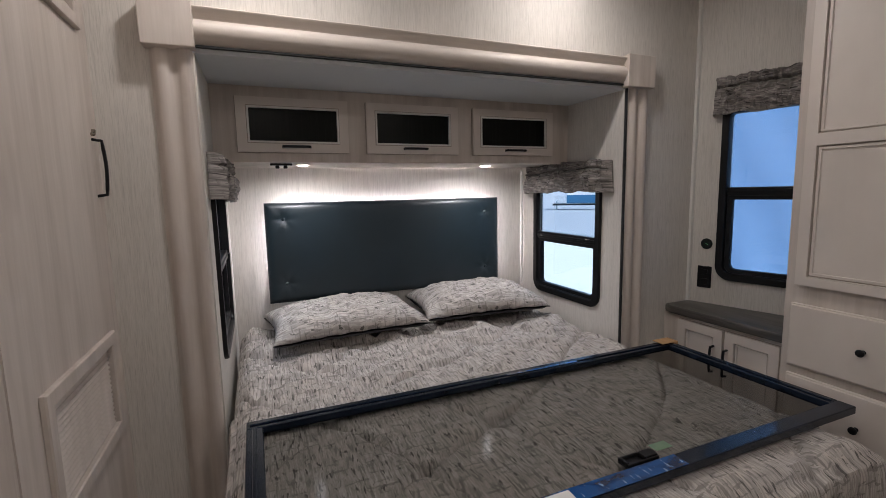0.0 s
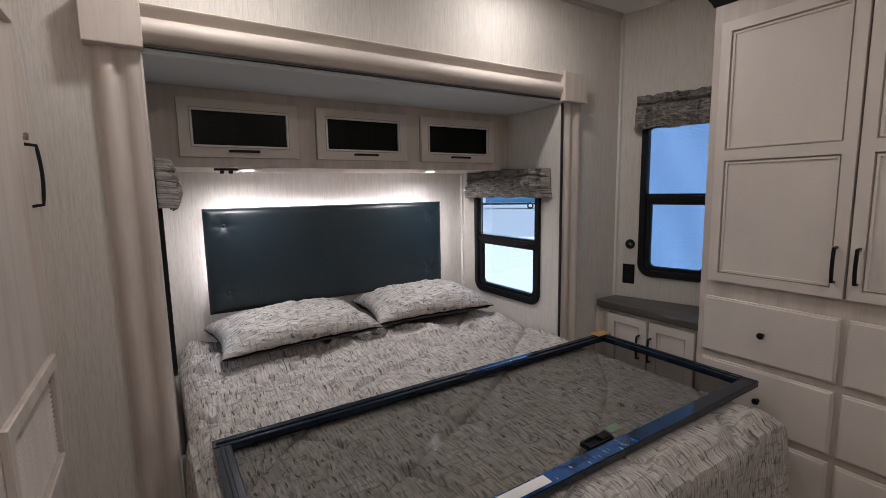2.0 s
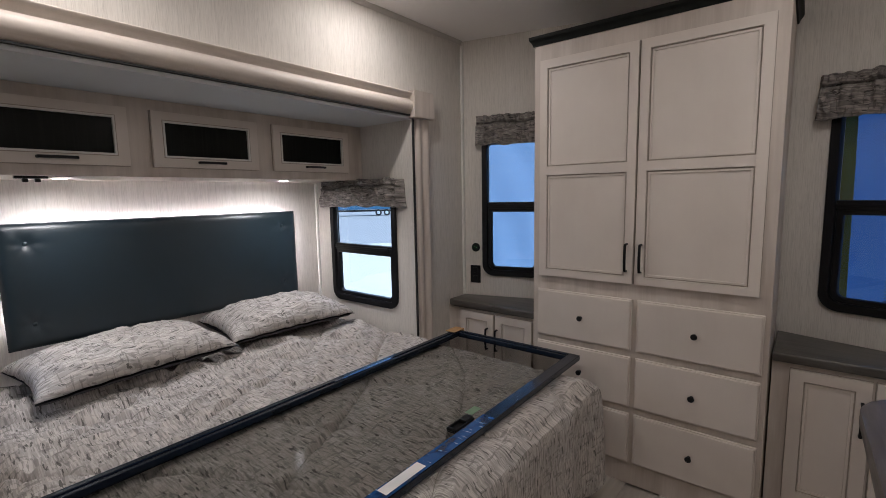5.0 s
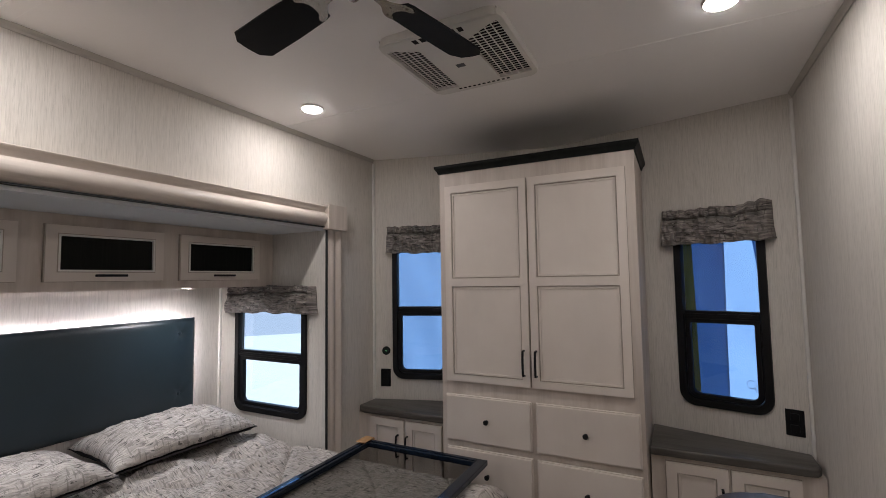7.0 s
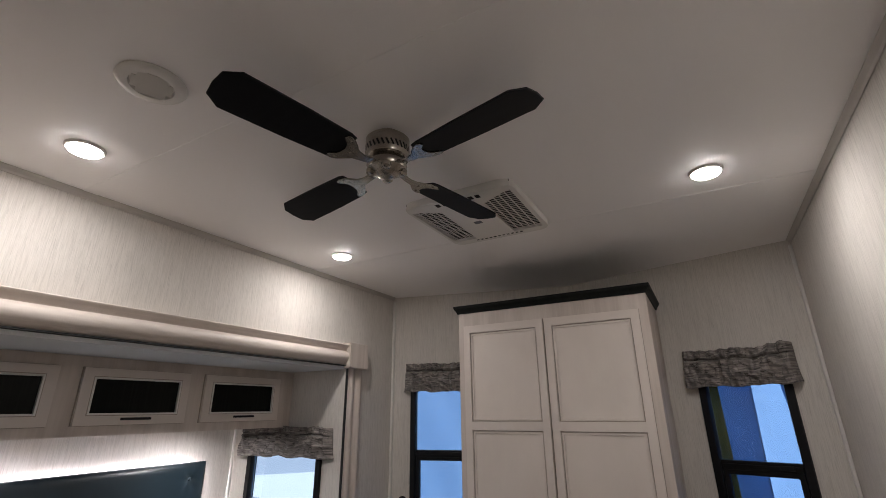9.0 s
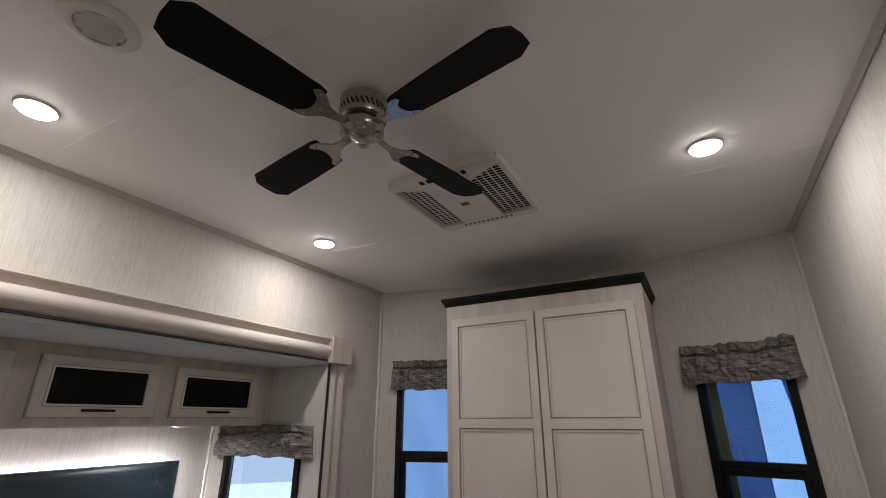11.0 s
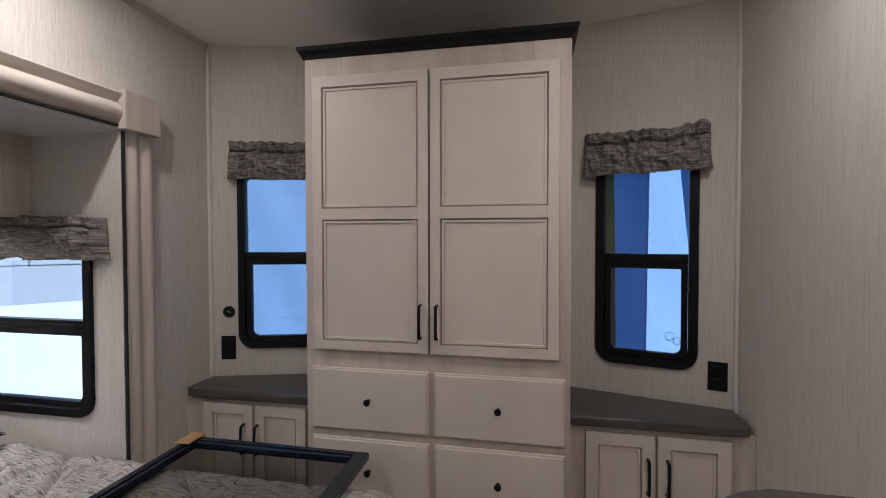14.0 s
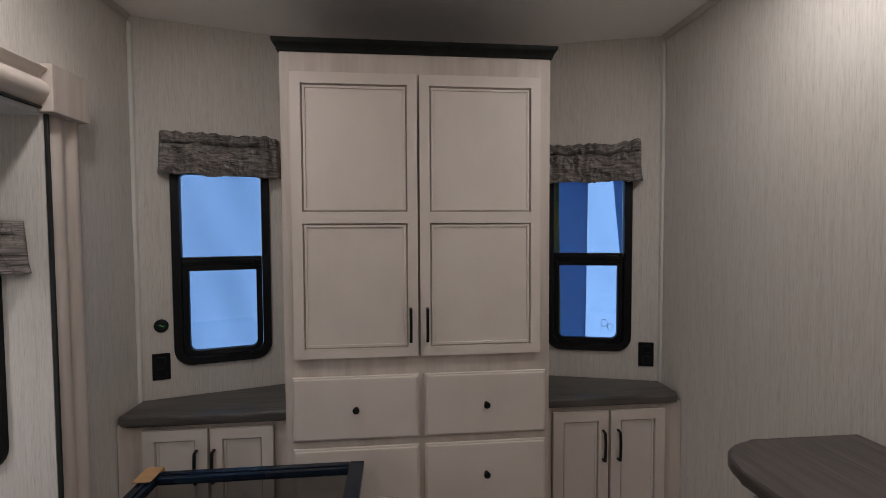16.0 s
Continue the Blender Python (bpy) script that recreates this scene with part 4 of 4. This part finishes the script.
# ---- ceiling fittings ----
for dx, dy in DOWNLIGHTS:
    dl = empty("downlight", pose(dx, dy, H), "round white recessed ceiling light, switched on", "downlight", "ceiling downlights")
    bm = bmesh.new()
    add_lathe(bm, [(.047, 0), (.055, 0), (.055, -.003), (.0535, -.007), (.050, -.009), (.048, -.008), (.047, -.004)], Matrix(), 40)
    part("trim_ring", bm, WHITE, dl, "", 40)
    part("lens", lathe([(.0465, -.001), (.0465, -.010), (.043, -.0140), (.030, -.0165), (.001, -.0175)], Matrix(), 32), LENS, dl, "glowing lens", 40)
for px in PUCKS:
    pk = empty("puck_light", pose(px, 2.462, 1.512), "small round light under the overhead cabinet, switched on", "light", "lights under the overhead cabinet")
    part("rim", lathe([(.036, 0), (.036, -.002), (.033, -.004), (.026, -.004)], Matrix(), 28), WHITE, pk, "", 40)
    part("lens", lathe([(.0255, -.001), (.0255, -.0045), (.001, -.005)], Matrix(), 24), LENS, pk, "glowing lens", 40)

fan = empty("ceiling_fan", pose(.612, .662, H), "four-blade ceiling fan with dark blades and nickel hub, at rest", "ceiling fan")
part("housing", lathe([(.044, 0), (.046, -.012), (.062, -.014), (.066, -.018), (.066, -.070), (.063, -.080), (.052, -.084)], Matrix(), 48), NICKEL, fan, "", 40)
bm = bmesh.new()
for i in range(30):
    m = Matrix.Rotation(2 * math.pi * i / 30, 4, "Z") @ Matrix.Translation((.0635, 0, -.056)) @ Matrix.Rotation(radians(24), 4, "X")
    b0 = len(bm.verts)
    add_box(bm, (0, -.0028, -.011), (.0025, .0028, .011))
    bm.verts.ensure_lookup_table()
    bmesh.ops.transform(bm, matrix=m, verts=bm.verts[b0:])
part("cooling_slots", bm, CAVITY, fan, "dark slots")
part("motor", lathe([(.048, -.084), (.056, -.090), (.060, -.104), (.056, -.116), (.046, -.122), (.036, -.128), (.030, -.134), (.016, -.139), (.004, -.140)], Matrix(), 40), NICKEL, fan, "", 40)
FAN_Z = -.112
for k in range(4):
    ang = radians(-12 + 90 * k)
    m = Matrix.Rotation(ang, 4, "Z") @ Matrix.Translation((0, 0, FAN_Z)) @ Matrix.Rotation(radians(11), 4, "X")
    outline = [(.150, -.050), (.170, -.054), (.30, -.060), (.468, -.064), (.503, -.038), (.507, 0), (.503, .038), (.468, .064), (.30, .060), (.170, .054), (.150, .050), (.141, 0)]
    bm = bmesh.new()
    lo = [bm.verts.new((x, y, 0)) for x, y in outline]
    hi = [bm.verts.new((x, y, .006)) for x, y in outline]
    for i in range(len(outline)):
        bm.faces.new((lo[i], lo[(i + 1) % len(outline)], hi[(i + 1) % len(outline)], hi[i]))
    bm.faces.new(lo[::-1]), bm.faces.new(hi)
    bmesh.ops.bevel(bm, geom=[e for e in bm.edges if abs(e.verts[0].co.z - e.verts[1].co.z) < 1e-6], offset=.0015, segments=1, affect="EDGES")
    bmesh.ops.transform(bm, matrix=m, verts=bm.verts)
    blade = part("blade", bm, BLADE, fan)
    half = [(.040, .012), (.090, .011), (.115, .016), (.132, .030), (.150, .044), (.168, .050), (.180, .047), (.183, .040), (.176, .033), (.165, .026), (.158, .014)]
    arm = [(x, -y) for x, y in half] + [(.156, 0)] + half[::-1]
    bm = bmesh.new()
    lo = [bm.verts.new((x, y, -.006 + (.010 if x < .09 else 0))) for x, y in arm]
    hi = [bm.verts.new((x, y, -.0005 + (.010 if x < .09 else 0))) for x, y in arm]
    for i in range(len(arm)):
        bm.faces.new((lo[i], lo[(i + 1) % len(arm)], hi[(i + 1) % len(arm)], hi[i]))
    bm.faces.new(lo[::-1]), bm.faces.new(hi)
    bmesh.ops.triangulate(bm, faces=[f for f in bm.faces if len(f.verts) > 4])
    for sx, sy in ((.160, -.038), (.160, .038), (.135, 0)):
        add_lathe(bm, [(.004, -.0005), (.004, -.0065), (.002, -.0085)], Matrix.Translation((sx, sy, 0)), 10)
    bmesh.ops.transform(bm, matrix=m, verts=bm.verts)
    part("bracket", bm, NICKEL, fan, "", 40)
    bm = lathe([(.004, -.009), (.011, -.008), (.016, -.003), (.016, .008), (.006, .012)], Matrix.Rotation(ang + radians(45), 4, "Z") @ Matrix.Translation((.044, 0, -.124)), 16)
    part("boss", bm, NICKEL, fan, "", 40)

ac = empty("air_conditioner", pose(1.268, .664, H) @ Matrix.Diagonal((1, 1, .75, 1)), "white ceiling air-conditioner grille with two louvred inlets", "air conditioner")
FLIP = Matrix(((1, 0, 0, 0), (0, 0, 1, 0), (0, 1, 0, 0), (0, 0, 0, 1)))
openings = [(-.181, .205, .107, .217), (-.189, .209, -.211, -.077)]
bm = frame_mesh(-.222, .222, -.222, .222, -.038, -.024, openings)
bmesh.ops.transform(bm, matrix=FLIP, verts=bm.verts)
for x_near, y_in, y_out, cut in ((-.182, .1065, .200, .050), (-.190, -.0765, -.200, .065)):
    tri = [(x_near, y_in), (x_near + cut, y_in), (x_near, y_out)]
    lo, hi = [bm.verts.new((x, y, -.0382)) for x, y in tri], [bm.verts.new((x, y, -.030)) for x, y in tri]
    bm.faces.new(lo), bm.faces.new(hi)
    for i in range(3):
        bm.faces.new((lo[i], lo[(i + 1) % 3], hi[(i + 1) % 3], hi[i]))
bmesh.ops.recalc_face_normals(bm, faces=bm.faces)
part("face", bm, WHITE, ac)
bm = bmesh.new()
add_ring(bm, rounded(.494, .462, .050, .050, 6), rounded(.443, .443, .004, .004, 6), -.037, 0, .014)
bmesh.ops.translate(bm, vec=(.012, 0, 0), verts=[v for v in bm.verts if abs(v.co.x) > .225 or abs(v.co.z) > .225])
bmesh.ops.transform(bm, matrix=FLIP, verts=bm.verts)
part("shroud", bm, WHITE, ac, "", 40)
part("cavity", box((-.221, -.221, -.012), (.221, .221, -.002)), CAVITY, ac)
for x0, x1, y0, y1 in openings:
    gr = part("grille", box((x0, y0, -.0245), (x1, y0 + .003, -.0215)), WHITE, ac)
    n = 23
    for i in range(n):
        x = x0 + (i + .5) * (x1 - x0) / n
        part("slat", box((x - .0021, y0, -.0355), (x + .0021, y1, -.034)), WHITE, gr)
    for k in range(1, 5):
        y = y0 + k * (y1 - y0) / 5
        part("rib", box((x0, y - .0022, -.0362), (x1, y + .0022, -.0336)), WHITE, gr)
for i in range(11):
    y = -.105 + .0215 * i
    part("air_slot", box((.222, y - .006, -.0378), (.234, y + .006, -.0365)), CAVITY, ac)
for i in range(7):
    y = -.085 + .0285 * i
    part("air_slot", box((-.210, y - .009, -.0388), (-.184, y + .009, -.0378)), CAVITY, ac)
part("badge", box((.020, .002, -.0395), (.046, .036, -.0382)), INK, ac, "small grey badge")

vt = empty("ceiling_vent", pose(.119, 1.035, H) @ Matrix.Scale(.86, 4), "round white ceiling air vent with slanted blades", "vent")
part("rim", lathe([(.058, 0), (.092, 0), (.094, -.005), (.088, -.012), (.070, -.016), (.060, -.014), (.058, -.004)], Matrix(), 40), WHITE, vt, "", 40)
part("duct", lathe([(.057, -.0005), (.057, -.002), (.001, -.0021)], Matrix(), 30), TRIM, vt)
for i in range(4):
    y = -.039 + .026 * i
    half = math.sqrt(.055 ** 2 - y * y)
    bm = box((-half, -.0100, -.001), (half, .0100, .001), .0005, 1)
    bmesh.ops.transform(bm, matrix=Matrix.Rotation(radians(-25), 4, "Z") @ Matrix.Translation((0, y, -.011)) @ Matrix.Rotation(radians(-24), 4, "X"), verts=bm.verts)
    part("blade", bm, WHITE, vt)

# ---- wall fittings ----


def outlet(m, label):
    o = empty("outlet", m, label, "outlet", "black wall outlets")
    part("plate", box((-.0355, -.006, -.0595), (.0355, -.0005, .0595), .0025, 2), PLASTIC, o)
    bm = bmesh.new()
    for z in (-.026, .026):
        add_box(bm, (-.017, -.0085, z - .017), (.017, -.0055, z + .017), .003, 2)
    part("socket", bm, BLACK, o)


def on_front(u, y0, d, z, rot):
    p = Vector((X_CORNER, y0, z)) + u * d
    return pose(*p, 0, 0, rot)


outlet(on_front(uL, Y_SLIDE, .086, .873, ROT_L), "black double wall outlet above a dark countertop")
outlet(on_front(uR, Y_RIGHT, .067, .858, ROT_R), "black double wall outlet above a dark countertop")
us = empty("usb_socket", on_front(uL, Y_SLIDE, .090, 1.055, ROT_L), "round black charging socket with green lights", "socket")
m90 = Matrix.Rotation(radians(90), 4, "X")
part("ring", lathe([(.016, .001), (.029, .001), (.029, .005), (.025, .008), (.018, .008), (.016, .005)], m90, 32), PLASTIC, us, "", 40)
part("insert", lathe([(.0165, .0015), (.0165, .0055), (.001, .006)], m90, 24), BLACK, us, "", 40)
bm = bmesh.new()
add_box(bm, (-.006, -.0068, .002), (-.001, -.0058, .004))
add_box(bm, (.002, -.0068, -.003), (.007, -.0058, -.001))
part("light", bm, LED, us, "green indicator lights")

tv = empty("wall_bracket", pose(1.002, Y_RIGHT, 1.877, 0, 0, 180), "black metal mounting bracket with white labels on the wall", "bracket")
bm = box((-.13, -.0265, -.058), (.13, -.001, .062), .003, 2)
add_box(bm, (-.118, -.030, .040), (.12, -.026, .056), .002, 1)
part("plate", bm, BLACK, tv)
for z in (-.036, .024):
    part("screw", lathe([(.006, 0), (.006, .003), (.003, .005)], Matrix.Translation((-.105, -.0265, z)) @ Matrix.Rotation(radians(90), 4, "X"), 12), NICKEL, tv)
for x0, z0, x1, z1 in ((-.118, -.018, -.072, .008), (-.112, -.056, -.080, -.043), (-.115, .030, -.095, .038)):
    lb = part("sticker", box((x0, -.0272, z0), (x1, -.0262, z1)), LABEL, tv, "white sticker")
    if z1 - z0 > .02:
        bm = bmesh.new()
        for k in range(4):
            add_box(bm, (x0 + .005, -.0277, z0 + .005 + k * .005), (x1 - .006 - .008 * (k % 2), -.0272, z0 + .007 + k * .005))
        part("print", bm, INK, lb, "unreadable printed lines")

hk = empty("cabinet_hook", pose(.262, 2.36, 1.512), "small black bracket under the overhead cabinet", "bracket")
part("plate", box((-.05, -.012, -.010), (.05, .012, -.0005), .003, 2), BLACK, hk)
for x in (-.018, .018):
    part("clip", box((x - .009, -.010, -.024), (x + .009, .008, -.0095), .004, 2), BLACK, hk)

# ---- outdoors ----
G = -1.05
bm = bmesh.new()
bmesh.ops.create_circle(bm, cap_ends=True, radius=900, segments=96, matrix=Matrix.Translation((0, 0, G)))
tagged(part("ground", bm, ASPHALT), "blue-grey weathered asphalt yard to the horizon", "ground", kind="structure")
bm = box((-30, -40, G - .3), (60, 23.5, G + .012))
pv = part("pavement", bm, CONCRETE)
pv.matrix_world = Matrix.Rotation(radians(-41), 4, "Z")
tagged(pv, "sunlit pale concrete apron", "pavement", kind="structure")

tr = empty("trailer", pose(39.5, 41.5, G, 0, 0, -43), "white travel trailer with a blue band parked far off", "trailer")
part("body", box((-6.0, -1.2, .75), (9.0, 1.2, 3.3), .15, 3), TRAILER_WHITE, tr)
part("band", box((-5.9, -1.215, .80), (8.9, -1.19, 1.75), .005, 1), TRAILER_BLUE, tr, "dark blue band")
part("chassis", box((-7.6, -.7, .52), (8.6, .7, .74), .02, 1), TYRE, tr)
part("jack", box((-7.3, -.1, .012), (-7.1, .1, 1.1), .02, 1), TRAILER_WHITE, tr)
for wx in (-.5, .5):
    wh = part("wheel", lathe([(.20, -.13), (.36, -.13), (.39, -.09), (.39, .09), (.36, .13), (.20, .13)], Matrix.Translation((wx, -1.12, .402)) @ Matrix.Rotation(radians(90), 4, "X"), 24), TYRE, tr, "", 40)
    part("rim", lathe([(.20, .10), (.20, .135), (.06, .14), (.02, .16)], Matrix.Translation((wx, -1.12, .402)) @ Matrix.Rotation(radians(90), 4, "X"), 20), TRAILER_WHITE, wh, "", 40)

bl = empty("bollard", pose(3.566, 5.16, G), "yellow painted safety bollard", "bollard")
part("post", lathe([(.085, 0), (.085, 1.80), (.075, 1.84), (.045, 1.87), (.003, 1.88)], Matrix.Translation((0, 0, .012)), 24), YELLOW, bl, "", 40)

# cloth covers hung close before the front windows, along each angled wall


def sheet(name, m, u0, u1, top_shift, z0, z1, mat, off, label, seed):
    def at(a, b):
        z = z0 + (z1 - z0) * b
        u = u0 + (u1 - u0) * a + top_shift * (b - .5)
        return Vector((u, off + .006 * noise.noise((u * 6 + seed, z * 2.2, 1)) + .003 * math.sin(u * 23 + z * 9), z))
    bm = bmesh.new()
    uv_grid(bm, 40, 40, at, lambda a, b: (a, b))
    ob = part(name, bm, mat, None, "", True)
    ob.matrix_world = m
    return tagged(ob, label, "cloth cover")


ML, MR = pose(X_CORNER, Y_SLIDE, 0, 0, 0, ROT_L), pose(X_CORNER, Y_RIGHT, 0, 0, 0, ROT_R)
sheet("window_cover", ML, -.12, 1.0, 0, .3, 2.2, TARP, .115, "light blue cloth cover hanging outside a front window", 1)
sheet("window_cover", MR, -1.0, .12, 0, .3, 2.2, TARP, .125, "light blue cloth cover hanging outside a front window", 3)
sheet("cover_flap", MR, -.80, -.336, .02, .3, 2.2, TARP_DARK, .108, "darker blue overlapping flap of the cloth cover", 4)
sheet("cover_strap", MR, -.66, -.472, -.03, .3, 2.2, OLIVE, .088, "olive cloth edge hanging beside the blue cover", 7)
sheet("cover_fold", MR, -.188, -.07, -.05, 1.28, 1.78, TARP_DARK, .112, "small darker fold at the edge of the cloth cover", 9)
bm = bmesh.new()
for k in range(95):
    z = .5 + k * .0135
    add_box(bm, (-.345 + .02 * ((z - .3) / 1.9 - .5), .100, z), (-.336 + .02 * ((z - .3) / 1.9 - .5), .1015, z + .005))
st = tagged(part("seam_stitches", bm, INK), "dark zigzag stitching along the cover's seam", "stitching", kind="stuff")
st.matrix_world = MR
for cu, cz, r in ((-.245, .985, .017), (-.215, .965, .015)):
    bm = bmesh.new()
    add_ring(bm, [(cu + r * math.cos(i * .2618), cz + r * 1.25 * math.sin(i * .2618)) for i in range(24)], [(cu + (r - .0022) * math.cos(i * .2618), cz + (r - .0022) * 1.25 * math.sin(i * .2618)) for i in range(24)], .108, .110, .0004)
    lo = tagged(part("cord_loop", bm, INK), "thin dark cord loop on the blue cloth cover", "cord", "loops on the cloth cover")
    lo.matrix_world = MR

# ---- floor planks, last ----
plank_mesh = mesh_of("plank", box((-.45, -.0745, -.011), (.45, .0745, 0), .002, 1), FLOOR)
for j in range(17):
    for i in range(5):
        px = X_BACK + .45 + i * .902 + (.45 if j % 2 else 0) - .4
        py = Y_RIGHT + .075 + j * .15
        if px + .45 > 2.7 or px - .45 < X_BACK - .2 or py > 1.84:
            continue
        p = new("plank", plank_mesh)
        p.location = (px, py, 0)
        p.parent = floor
